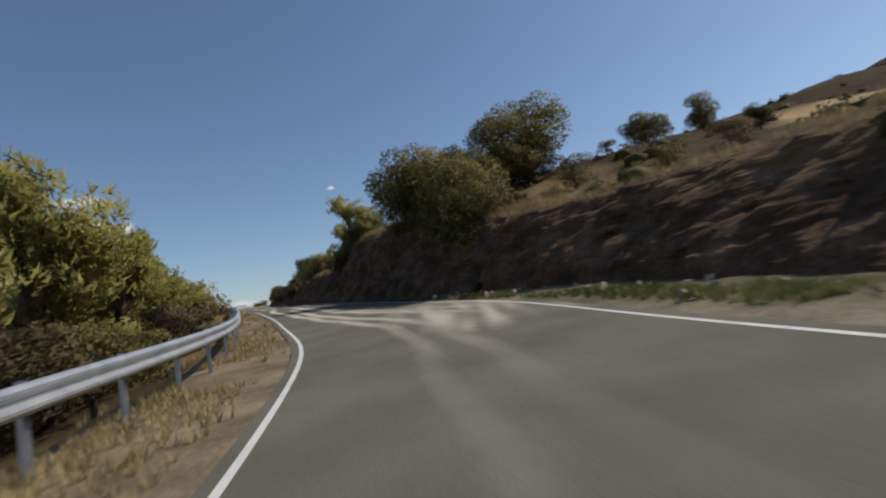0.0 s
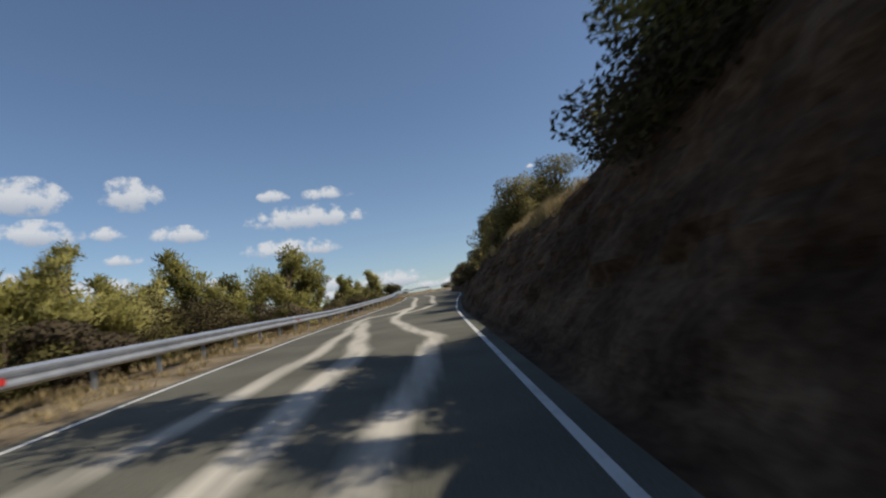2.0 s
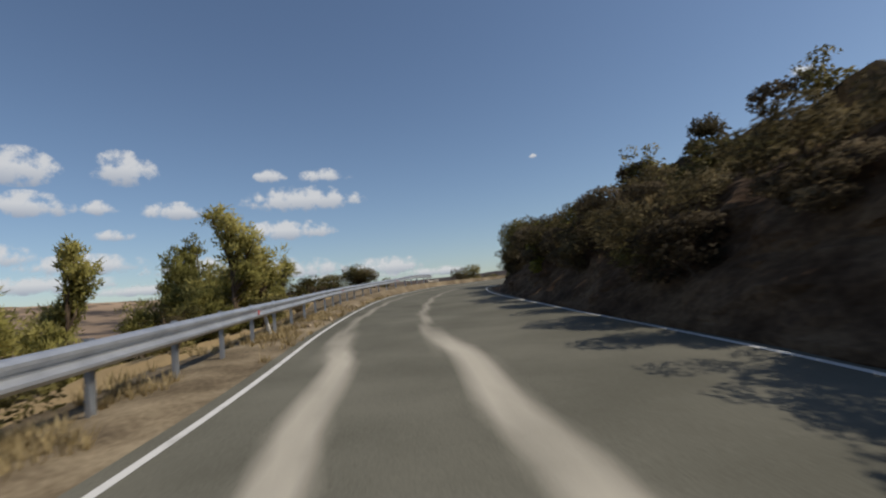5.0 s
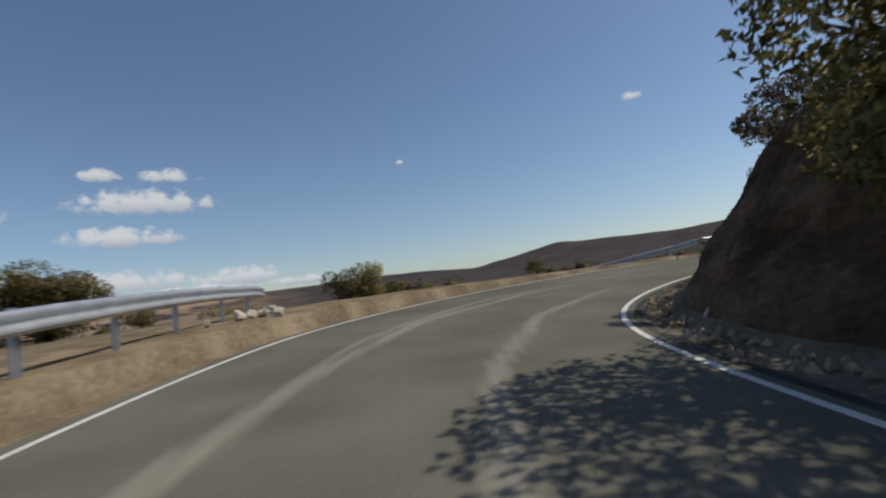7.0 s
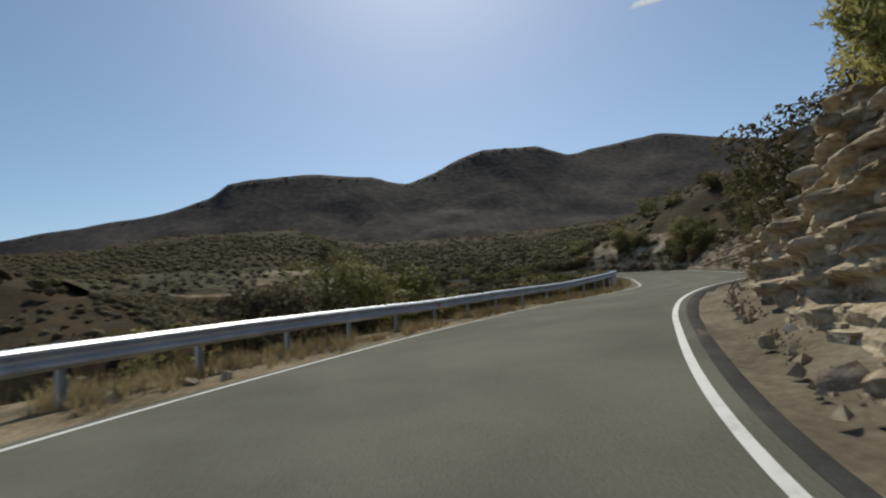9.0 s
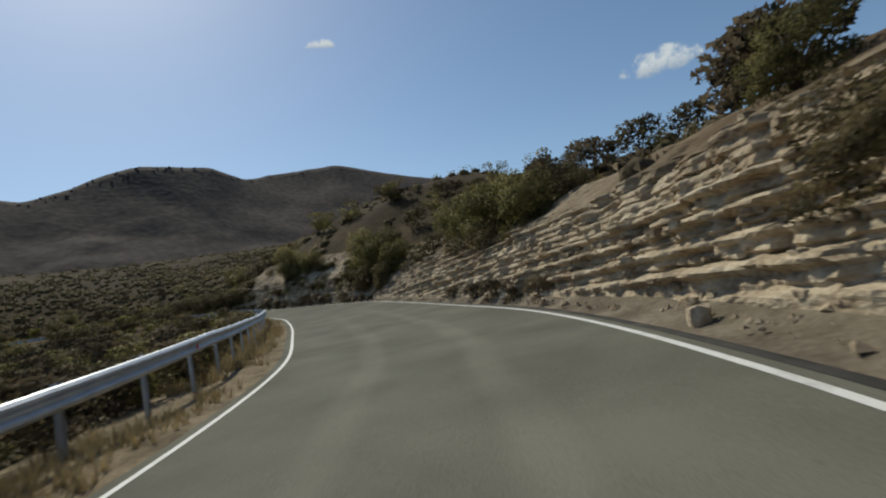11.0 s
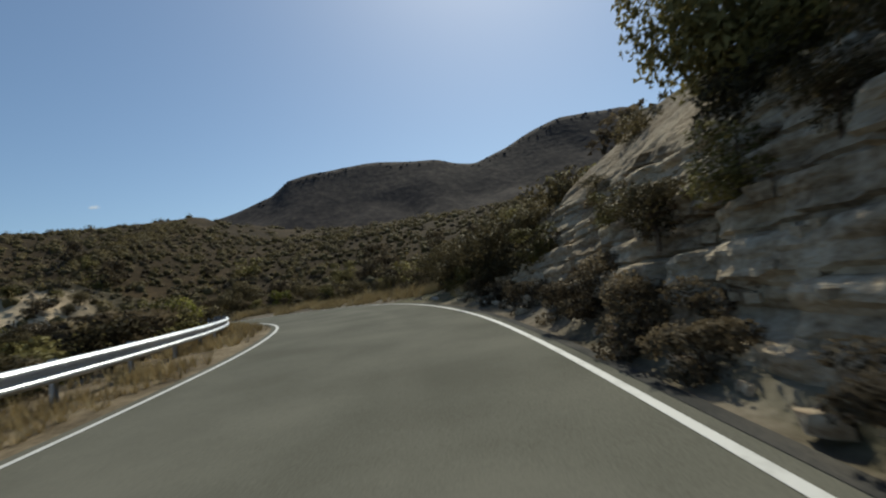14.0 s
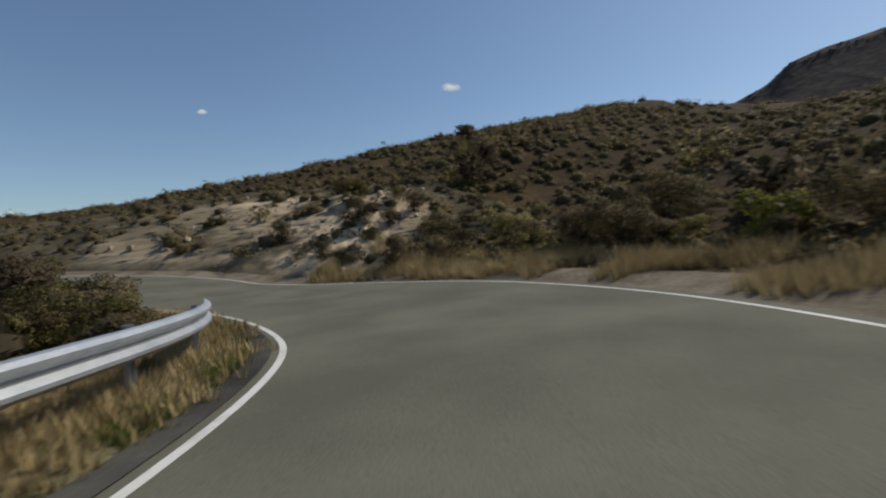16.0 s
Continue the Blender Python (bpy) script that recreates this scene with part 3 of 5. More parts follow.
for ts, td, wide, much in TRACKS:
    c = np.interp(rs, ts, td)
    wide *= 0.8
    c = c + 0.05 * np.sin(rs * 1.3 + ts[0])
    ends = np.clip((rs - ts[0]) / 3, 0, 1) * np.clip((ts[-1] - rs) / 4, 0, 1)
    fleck = 0.55 + 0.9 * vnoise(np.stack([rs * 0.8, rd * 6, 0 * rs], 1), 31)
    dust = np.maximum(dust, much * np.minimum(fleck, 1) * ends * np.clip(1.7 - np.abs(rd - c) / wide * 1.3, 0, 1))
dust *= np.interp(rs, [-2, 5, 9, 16, 24], [0.14, 0.32, 0.8, 0.85, 0.9])
# a broad pale film where the bend is cut
dust = np.maximum(dust, 0.95 * np.clip((rs - 2.6) / 1.6, 0, 1) * np.clip((15 - rs) / 6, 0, 1) * np.clip((rd + 0.6) / 1.2, 0, 1) * np.clip(2.4 * vnoise(np.stack([rs * 0.30, rd * 3.6 - rs * 0.9, 0 * rs], 1), 33) - 0.65, 0.1, 1))
point_values(me, "dust", np.clip(dust, 0, 1))
tagged(new("road", me), "worn grey asphalt carriageway with pale dusty tyre tracks", "road", kind="structure")
for side, name in ((-1, "left"), (1, "right")):
    me, _, _ = strip("edge_line", -24, S_END - 3, [((lambda s: side * half(s) - 0.047), 0), ((lambda s: side * half(s) + 0.047), 0)], PAINT, 0.5, 0.005)
    tagged(new("edge_line", me), "worn white painted line along the edge of the road", "road marking", kind="structure")

# ---- verges ----
side_at = lambda s: -np.interp(s, *LEFT) - 0.5
me, vs_, vv = strip("verge_left", -24, S_END - 2, [((lambda s: -half(s) - 0.16), -0.03), ((lambda s: -half(s) - 0.6), -0.02), (-3.9, lambda s: 0.02 + 0.8 * swell(s)), (lambda s: 0.5 * side_at(s) - 1.9, swell), (side_at, lambda s: swell(s) - 0.05), (lambda s: side_at(s) - 1.0, lambda s: swell(s) - 0.75)], SOIL, 0.5, 0, 0.12, 4)
g = np.where((vs_ > 236) & (vs_ < 262), 0.9, 0.0) * np.tile([1, 1, 0.6, 0, 0, 0], len(vs_) // 6)
point_values(me, "green", g)
tagged(new("verge_left", me), "dusty tan verge of dry soil beyond the edge line", "verge", kind="structure")
toe_at = lambda s: np.interp(s, BK, TOE)
VERGE = [((lambda s: half(s) + 0.22), -0.03), ((lambda s: np.minimum(half(s) + 0.5, toe_at(s) - 0.15)), -0.06), (lambda s: 0.5 * (toe_at(s) + np.minimum(half(s) + 0.5, toe_at(s) - 0.15)), 0.0), (lambda s: toe_at(s) - 0.1, 0.10), (lambda s: toe_at(s) + 0.5, 0.2)]
# From 17 to 120 the dark earth carries the bank's shade in its colour.
for s0, s1, mat, name, label in ((-24, 17, RUBBLE, "verge_grassy", "grassy stony verge at the foot of the bank"), (17, 120, EARTH, "verge_earth", "narrow earth verge under the bank, darkened for its shade"), (120, S_END - 2, RUBBLE, "verge_right", "stony verge at the foot of the cut bank")):
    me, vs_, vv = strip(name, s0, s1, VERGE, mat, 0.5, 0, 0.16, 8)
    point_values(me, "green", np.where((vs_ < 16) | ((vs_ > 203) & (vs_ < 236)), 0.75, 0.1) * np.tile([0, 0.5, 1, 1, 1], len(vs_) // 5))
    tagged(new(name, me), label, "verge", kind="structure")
me, _, _ = strip("road_shoulder", 120, 236, [((lambda s: half(s) + 0.18), 0.003), ((lambda s: half(s) + 0.33), -0.004), ((lambda s: half(s) + 0.42), -0.10)], EDGE_ASPHALT, 0.5, 0.003)
tagged(new("road_shoulder", me), "dark broken asphalt shoulder beside the white line", "road", kind="structure")

me, _, _ = strip("road_shoulder", 238, S_END - 4, [((lambda s: -half(s) - 0.55), -0.06), ((lambda s: -half(s) - 0.42), 0.0), ((lambda s: -half(s) - 0.14), 0.003)], EDGE_ASPHALT, 0.5, 0.012)
tagged(new("road_shoulder", me), "dark broken asphalt edge inside the bend", "road", kind="structure")


# ---- cut banks ----
def cut_bank(name, s0, s1, mat, label, strata, rough, seed, flat=0.0, step=0.19, joints=1.5, nv=42, beds=0.0):
    s = np.arange(s0, s1 + 0.01, step)
    q = np.linspace(-0.12, 1.34, nv)
    S, V = np.meshgrid(s, q, indexing="ij")
    toe, top, run = (np.interp(S.ravel(), BK, k) for k in (TOE, TOP, RUN))
    v = V.ravel()
    d = toe + np.clip(v, -0.12, 1) ** 1 * run + np.maximum(v - 1, 0) * 9
    up = np.where(v < 0, v * 2, np.clip(v, 0, 1) ** 0.85 * top) + np.maximum(v - 1, 0) * 9 * np.interp(S.ravel(), BK, RISE)
    p = road_point(S.ravel(), d, 0)
    p[:, 2] += up
    n = along(S.ravel())[1]
    beds = beds * np.clip((202 - S.ravel()) / 8, 0.45, 1)
    lay = (p[:, 2] + 0.05 * S.ravel()) * strata + (1.4 - beds) * vnoise(p * 0.25, seed + 9)
    k = np.floor(lay)
    one = np.zeros(len(k))
    h1 = vnoise(np.stack([k, one, one], 1), seed)
    col = np.floor(S.ravel() * joints + 5 * h1 + 0.8 * vnoise(p * 0.9, seed + 8))
    h2 = vnoise(np.stack([k, col, one + 3], 1), seed)
    gap = np.where(lay - k < 0.16, 1.0, 0.0)
    lump = fbm(p * 0.55, 4, seed + 1) - 0.5
    chip = fbm(p * np.array([1.7, 1.7, 2.6]), 3, seed + 2) - 0.5
    calm = 1 - 0.5 * np.exp(-(((S.ravel() - 127) / 12) ** 2))
    hold = calm * np.clip(v / 0.15, 0, 1) * np.clip((1.12 - v) / 0.1, 0.35, 1) * np.interp(S.ravel(), [125, 134, 158], [1.0, 0.6, 1.0])
    # hard beds stand out as thin ledges over softer, jointed ones
    ledge = np.clip(1 - np.abs(lay - k - 0.8) / 0.24, 0, 1) ** 0.5 * np.clip(0.2 + 1.6 * vnoise(np.stack([k, S.ravel() * 0.22, one + 5], 1), seed + 4), 0, 1)
    push = ((1.1 - 0.5 * beds) * lump + (0.5 + 0.4 * beds) * chip + flat * (0.42 * (h1 - 0.5) + (0.5 + 0.45 * beds) * (h2 - 0.5) - 0.2 * gap) + 0.5 * beds * ledge) * rough * hold
    p[:, :2] -= push[:, None] * n
    p[:, 2] += 0.35 * lump * np.clip((v - 0.7) * 3, 0, 1)
    me = mesh_of(name, p, grid_faces(len(s), nv, True), mat, False)
    ob = tagged(new(name, me), label, "bank", kind="structure")
    return ob, p.reshape(len(s), nv, 3), n.reshape(len(s), nv, 2), s


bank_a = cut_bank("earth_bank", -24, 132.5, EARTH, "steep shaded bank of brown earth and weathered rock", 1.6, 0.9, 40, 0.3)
as_, av_ = np.repeat(bank_a[3], 42), np.tile(np.linspace(-0.12, 1.34, 42), len(bank_a[3]))
point_values(bank_a[0].data, "straw", np.clip((av_ - np.interp(as_, [18, 26], [0.72, 0.9])) * 5, 0, 1) * np.clip((70 - as_) / 8, 0, 1))
bank_b = cut_bank("rock_cut", 132, 236, LIME, "layered pale limestone road cut with broken ledges", 2.5, 0.5, 60, 0.85, 0.115, 2.2, 84, 1.0)
soil_s, soil_v = np.repeat(bank_b[3], 84), np.tile(np.linspace(-0.12, 1.34, 84), len(bank_b[3]))
point_values(bank_b[0].data, "soil", np.maximum(np.clip((soil_v - 0.93) * 9, 0, 1), 0.6 * np.clip((soil_s - 196) / 8, 0, 1) * np.clip(3 * fbm(bank_b[1].reshape(-1, 3) * 0.6, 3, 66) - 1, 0, 1)))
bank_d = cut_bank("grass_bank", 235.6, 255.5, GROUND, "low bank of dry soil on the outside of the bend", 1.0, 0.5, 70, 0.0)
bank_c = cut_bank("chalk_scar", 255, 284, SCAR, "scrub slope with an eroded whitish scar above the road", 1.2, 1.0, 80, 0.4)
cp = bank_c[1].reshape(-1, 3)
cs_, cv_ = np.repeat(bank_c[3], 42), np.tile(np.linspace(-0.12, 1.34, 42), len(bank_c[3]))
blot = fbm(cp * 0.35, 4, 90)
point_values(bank_c[0].data, "chalk", np.clip(1.5 * np.exp(-(((cs_ - 268) / 6.5) ** 4)) * np.clip((cv_ - 0.0) * 6, 0, 1) * np.clip((1.22 - cv_) * 6, 0, 1) * np.clip((blot - 0.37) * 11, 0, 1), 0, 1))


# ---- rocks ----
def rock_mesh(seed):
    rng = np.random.default_rng(seed)
    bm = bmesh.new()
    bmesh.ops.create_cube(bm, size=1)
    bmesh.ops.subdivide_edges(bm, edges=bm.edges[:], cuts=1, use_grid_fill=True)
    for v in bm.verts:
        k = 0.86 if abs(v.co.x) + abs(v.co.y) + abs(v.co.z) > 1.2 else 1.0
        v.co = Vector([c * k + rng.normal(0, 0.07) for c in v.co])
    me = bpy.data.meshes.new("rock")
    bm.to_mesh(me)
    bm.free()
    return me


ROCKS = [rock_mesh(k) for k in range(6)]
LEDGE = [m.copy() for m in ROCKS]
for m in ROCKS:
    m.materials.append(STONE)
for m in LEDGE:
    m.materials.append(LIME)
rng = np.random.default_rng(5)
bank_ob, bp_, bn_, bs_ = bank_b
for k in range(170):
    i, j = rng.integers(2, len(bs_) - 2), rng.integers(8, 68)
    if 203 < bs_[i] and rng.random() < 0.5:
        continue
    c = bp_[i, j]
    yaw = math.atan2(bn_[i, j][1], bn_[i, j][0]) + rng.normal(0, 0.15)
    size = rng.uniform(0.12, 0.28)
    m = Matrix.LocRotScale(Vector(c.tolist()), Euler((rng.normal(0, 0.06), rng.normal(0, 0.06), yaw)), Vector((size * 0.9, size * rng.uniform(1.0, 2.2), size * rng.uniform(0.4, 0.75))))
    part("rock", LEDGE[k % 6], bank_ob, m=m)
# smaller broken blocks, too many to pick apart
nb = 1300
bi, bj = rng.integers(2, len(bs_) - 2, nb), rng.integers(4, 60, nb)
size = rng.uniform(0.04, 0.13, nb) * np.where(rng.random(nb) < 0.15, 1.7, 1.0)
cube = np.array([(x, y, z) for z in (-1, 1) for y in (-1, 1) for x in (-1, 1)], float) * 0.5
cf = np.array([(0, 2, 3, 1), (4, 5, 7, 6), (0, 1, 5, 4), (2, 6, 7, 3), (0, 4, 6, 2), (1, 3, 7, 5)])
blk = cube[None] * rng.uniform(0.72, 1.15, (nb, 8, 3)) * (size[:, None] * np.stack([np.full(nb, 1.1), rng.uniform(1.0, 2.0, nb), rng.uniform(0.55, 0.95, nb)], 1))[:, None]
yaw = np.arctan2(bn_[bi, bj][:, 1], bn_[bi, bj][:, 0]) + rng.normal(0, 0.25, nb)
cs, sn = np.cos(yaw)[:, None], np.sin(yaw)[:, None]
blk = np.stack([blk[..., 0] * cs - blk[..., 1] * sn, blk[..., 0] * sn + blk[..., 1] * cs, blk[..., 2]], -1) + bp_[bi, bj][:, None]
tagged(new("rock_blocks", mesh_of("rock_blocks", blk.reshape(-1, 3), (np.arange(nb)[:, None, None] * 8 + cf[None]).reshape(-1, 4), LIME)), "small broken limestone blocks standing out of the cut", "rock", kind="stuff")
# rubble fallen from the cut onto its foot
verge = bpy.data.objects["verge_right"]
for k in range(290):
    s = rng.uniform(122, 172) if k < 165 else rng.uniform(172, 232)
    s = round(s / 2.6) * 2.6 + rng.normal(0, 0.6)
    d = max(HALF + 0.7, float(toe_at(s)) + 0.45 - abs(rng.normal(0, 0.55)))
    p = road_point([s], d, 0.04 + 0.1 * rng.random() * (d > toe_at(s)))[0]
    size = (0.05 + 0.22 * rng.random() ** 3) * (0.55 if s < 143 else 1.0)
    m = Matrix.LocRotScale(Vector(p.tolist()), Euler(rng.uniform(0, 3, 3).tolist()), Vector((size * 1.3, size, size * 0.8)))
    part("stone", ROCKS[k % 6], verge, m=m)
for k in range(70):
    s = rng.uniform(-6, 16)
    p = road_point([s], rng.uniform(3.6, float(toe_at(s)) + 0.3), 0.08)[0]
    size = 0.04 + 0.16 * rng.random() ** 2
    part("stone", ROCKS[k % 6], verge, m=Matrix.LocRotScale(Vector(p.tolist()), Euler(rng.uniform(0, 3, 3).tolist()), Vector((size * 1.4, size, size * 0.6))))
for k in range(46):
    s = rng.uniform(205, 226)
    p = road_point([s], float(toe_at(s)) + rng.normal(-0.05, 0.22), 0.05)[0]
    size = rng.uniform(0.07, 0.2)
    part("stone", ROCKS[k % 6], verge, m=Matrix.LocRotScale(Vector(p.tolist()), Euler((rng.normal(0, 0.2), rng.normal(0, 0.2), rng.uniform(0, 3))), Vector((size * 1.3, size, size * 0.7))))
verge_l = bpy.data.objects["verge_left"]
for k in range(90):
    s = rng.uniform(96, 150)
    p = road_point([s], -rng.uniform(3.3, float(-side_at(s)) - 0.5), 0.02)[0]
    size = rng.uniform(0.04, 0.14)
    part("stone", ROCKS[k % 6], verge_l, m=Matrix.LocRotScale(Vector(p.tolist()), Euler(rng.uniform(0, 3, 3).tolist()), Vector((size * 1.4, size, size * 0.7))))

# pale lumps breaking out of the chalk scar
scar_ob, sp_, sn_, ss_ = bank_c
for k in range(90):
    i, j = rng.integers(int((261 - 255) / 0.19), int((275 - 255) / 0.19)), rng.integers(5, 38)
    size = 0.10 + 0.34 * rng.random() ** 2
    part("rock", ROCKS[k % 6], scar_ob, m=Matrix.LocRotScale(Vector((sp_[i, j]).tolist()), Euler(rng.uniform(0, 3, 3).tolist()), Vector((size * 1.3, size * 1.1, size * 0.7))))

# gravel and chips at the foot of the cut, too small to pick apart
gs_ = np.r_[rng.uniform(121, 170, 3600), rng.uniform(170, 236, 2600), rng.uniform(-10, 120, 1200)]
gs_ = np.where(rng.random(len(gs_)) < 0.7, np.round(gs_ / 1.9) * 1.9 + rng.normal(0, 0.32, len(gs_)), gs_)
gd_ = HALF + 0.55 + (np.interp(gs_, BK, TOE) - HALF - 0.2) * rng.random(len(gs_)) ** 0.45
gp_ = road_point(gs_, gd_, 0.05)
tet = np.array([(1, 0, -0.4), (-0.6, 0.8, -0.4), (-0.6, -0.8, -0.4), (0.1, 0.1, 0.7), (0.5, 0.5, 0.2)])
jig = tet[None] * (0.015 + 0.08 * rng.random(len(gs_)) ** 2.2)[:, None, None] * rng.uniform(0.6, 1.4, (len(gs_), 5, 3))
turn = rng.uniform(0, 6.28, len(gs_))
cs, sn = np.cos(turn)[:, None], np.sin(turn)[:, None]
jig = np.stack([jig[..., 0] * cs - jig[..., 1] * sn, jig[..., 0] * sn + jig[..., 1] * cs, jig[..., 2]], -1)
gv_ = (gp_[:, None] + jig).reshape(-1, 3)
tf = np.array([(0, 1, 4), (1, 2, 3), (2, 0, 3), (0, 4, 3), (4, 1, 3)])
gf_ = (np.arange(len(gs_))[:, None, None] * 5 + tf[None]).reshape(-1, 3)
tagged(new("gravel", mesh_of("gravel", gv_, gf_, STONE)), "loose pale gravel and rock chips beside the road", "gravel", kind="stuff")


# ---- guard rails ----
def wbeam(points):
    """W-section beam along a line of top points, facing the road."""
    pts = np.asarray(points, float)
    t = np.gradient(pts, axis=0)
    t /= np.linalg.norm(t[:, :2], axis=1)[:, None]
    out = np.stack([t[:, 1], -t[:, 0], 0 * t[:, 0]], 1)
    prof = [(0.0, 0.0), (0.035, -0.012), (0.08, -0.05), (0.08, -0.085), (0.02, -0.135), (0.02, -0.175), (0.08, -0.225), (0.08, -0.26), (0.035, -0.298), (0.0, -0.31)]
    ring = prof + [(a - 0.012, b) for a, b in prof[::-1]]
    v = np.stack([pts + out * a + np.array([0, 0, b]) for a, b in ring], 1)
    n, k = len(pts), len(ring)
    f = []
    for i in range(n - 1):
        for j in range(k):
            q = (j + 1) % k
            f.append((i * k + j, i * k + q, (i + 1) * k + q, (i + 1) * k + j))
    f += [tuple(range(k))[::-1], tuple((n - 1) * k + j for j in range(k))]
    return v.reshape(-1, 3), f


def box_verts(x0, x1, y0, y1, z0, z1):
    v = [(x, y, z) for z in (z0, z1) for y in (y0, y1) for x in (x0, x1)]
    f = [(0, 2, 3, 1), (4, 5, 7, 6), (0, 1, 5, 4), (2, 6, 7, 3), (0, 4, 6, 2), (1, 3, 7, 5)]
    return v, f


def joined(boxes):
    vs, fs = [], []
    for b in boxes:
        v, f = box_verts(*b)
        fs += [tuple(i + len(vs) for i in q) for q in f]
        vs += v
    return vs, fs


# C-section post: web, two flanges and a spacer under the beam
POST = mesh_of("post", *joined([(-0.11, -0.105, -0.05, 0.05, -1.3, 0.02), (-0.11, -0.05, -0.05, -0.045, -1.3, 0.02), (-0.11, -0.05, 0.045, 0.05, -1.3, 0.02), (-0.05, -0.012, -0.045, 0.045, -0.26, -0.05)]), STEEL)
bm = bmesh.new()
ring = [bm.verts.new(c) for c in ((0.085, -0.045, -0.02), (0.085, 0.045, -0.02), (0.085, 0.06, 0.05), (0.085, 0.0, 0.085), (0.085, -0.06, 0.05))]
face = bm.faces.new(ring)
ext = bmesh.ops.extrude_face_region(bm, geom=[face])
bmesh.ops.translate(bm, verts=[e for e in ext["geom"] if isinstance(e, bmesh.types.BMVert)], vec=(0.012, 0, 0))
bmesh.ops.recalc_face_normals(bm, faces=bm.faces)
REFLECT = bpy.data.meshes.new("reflector")
bm.to_mesh(REFLECT)
bm.free()
REFLECT.materials.append(RED)


def guardrail(line, label, mirror_every=4, first=2):
    line = np.asarray(line, float)
    far = np.r_[0, np.cumsum(np.linalg.norm(np.diff(line, axis=0), axis=1))]
    at = lambda q: np.stack([np.interp(q, far, line[:, k]) for k in range(3)], -1)
    root = tagged(new("guardrail"), label, "guardrail", "guard rails of the road")
    n = int(far[-1] // 4)
    for k in range(n):
        q = np.linspace(k * 4, k * 4 + 4.12, 9)
        pts = at(np.minimum(q, far[-1]))
        pts[:, 2] += 0.003 * (k % 2)
        v, f = wbeam(pts)
        part("beam", mesh_of("beam", v, f, STEEL), root)
    for k in range(int(far[-1] // 2)):
        a, b = at(k * 2.0 + 0.5), at(k * 2.0 + 0.9)
        yaw = math.atan2(b[1] - a[1], b[0] - a[0]) - math.pi / 2
        m = Matrix.LocRotScale(Vector(a.tolist()), Euler((0, 0.0, yaw)), None)
        post = part("post", POST, root, m=m)
        if k % mirror_every == first:
            part("reflector", REFLECT, post, "red reflector plate", Matrix.LocRotScale(Vector((0, 0, -0.20)), None, None))
    return root


sa = np.r_[np.arange(-24, 120, 1.0), np.arange(120, 129.6, 0.5)]
END_S = [-24, 0, 6, 30, 45, 57, 75, 92, 97, 106, 112, 117, 121, 123, 125, 127, 128.5, 129.5]
END_D = [-4.8, -4.65, -4.6, -4.35, -4.1, -3.95, -4.1, -4.4, -4.45, -4.6, -4.7, -4.45, -4.4, -4.35, -4.85, -5.6, -6.9, -8.2]
END_UP = [0.95, 0.95, 0.92, 0.73, 0.67, 0.63, 0.72, 0.83, 0.86, 0.93, 0.97, 1.05, 1.12, 1.2, 1.22, 1.22, 1.21, 1.13]
la = road_point(sa, np.interp(sa, END_S, END_D), np.interp(sa, END_S, END_UP))
guardrail(la, "long galvanised steel guardrail on posts along a dry verge", 7)
sb = np.arange(143, 253, 1.0)
lb = np.concatenate([np.array([(28.0, 140.2, 7.15), (29.0, 137.6, 7.45), (29.6, 135.4, 7.66)]), road_point(sb, np.interp(sb, [143, 165, 178, 186, 200, 253], [-4.15, -4.2, -4.5, -4.4, -4.15, -4.15]),
    np.interp(sb, [143, 150, 157, 165, 176, 182, 188, 198, 210, 215, 220, 226, 232, 238, 244, 253], [0.77, 0.78, 0.73, 0.78, 1.08, 1.05, 0.96, 0.88, 0.9, 0.8, 0.67, 0.54, 0.5, 0.6, 0.67, 0.7]))])
guardrail(lb, "galvanised steel guardrail above the valley, its end bent away", 9)


# ---- plants ----
def leaves(lobes, count, size, seed, shell=0.45, flat=1.0):
    """Many small leaf blades round lobes (centre, radii); returns vertices and faces."""
    rng = np.random.default_rng(seed)
    lobes = np.asarray(lobes, float)
    weight = lobes[:, 3] * lobes[:, 4] * lobes[:, 5]
    weight = weight ** 0.7
    pick = rng.choice(len(lobes), count, p=weight / weight.sum())
    u = rng.normal(size=(count, 3))
    u /= np.linalg.norm(u, axis=1)[:, None]
    r = (shell + (1 - shell) * rng.random(count)) ** 0.7
    gap = fbm(u * 2.1 + pick[:, None] * 7.7, 3, seed)
    r *= 0.78 + 0.42 * gap
    c = lobes[pick, :3] + u * r[:, None] * lobes[pick, 3:6]
    a = rng.normal(size=(count, 3)) + u * 0.6
    a[:, 2] *= flat
    a /= np.linalg.norm(a, axis=1)[:, None]
    b = np.cross(a, rng.normal(size=(count, 3)))
    b /= np.linalg.norm(b, axis=1)[:, None]
    ln, wd = size * rng.uniform(0.6, 1.4, count)[:, None], size * rng.uniform(0.45, 0.85, count)[:, None]
    v = np.stack([c - a * ln + b * wd, c + a * ln, c - b * wd * 1.2], 1).reshape(-1, 3)
    mid = lobes[:, :3].mean(0)
    whole = (c - mid) / (np.abs(c - mid).max(0) + 1e-6)
    v, out = turned_out(v, u + 0.8 * whole + 0.35 * rng.normal(size=(count, 3)) + np.array([0, 0, 0.25]))
    return v, np.arange(count * 3).reshape(-1, 3), out


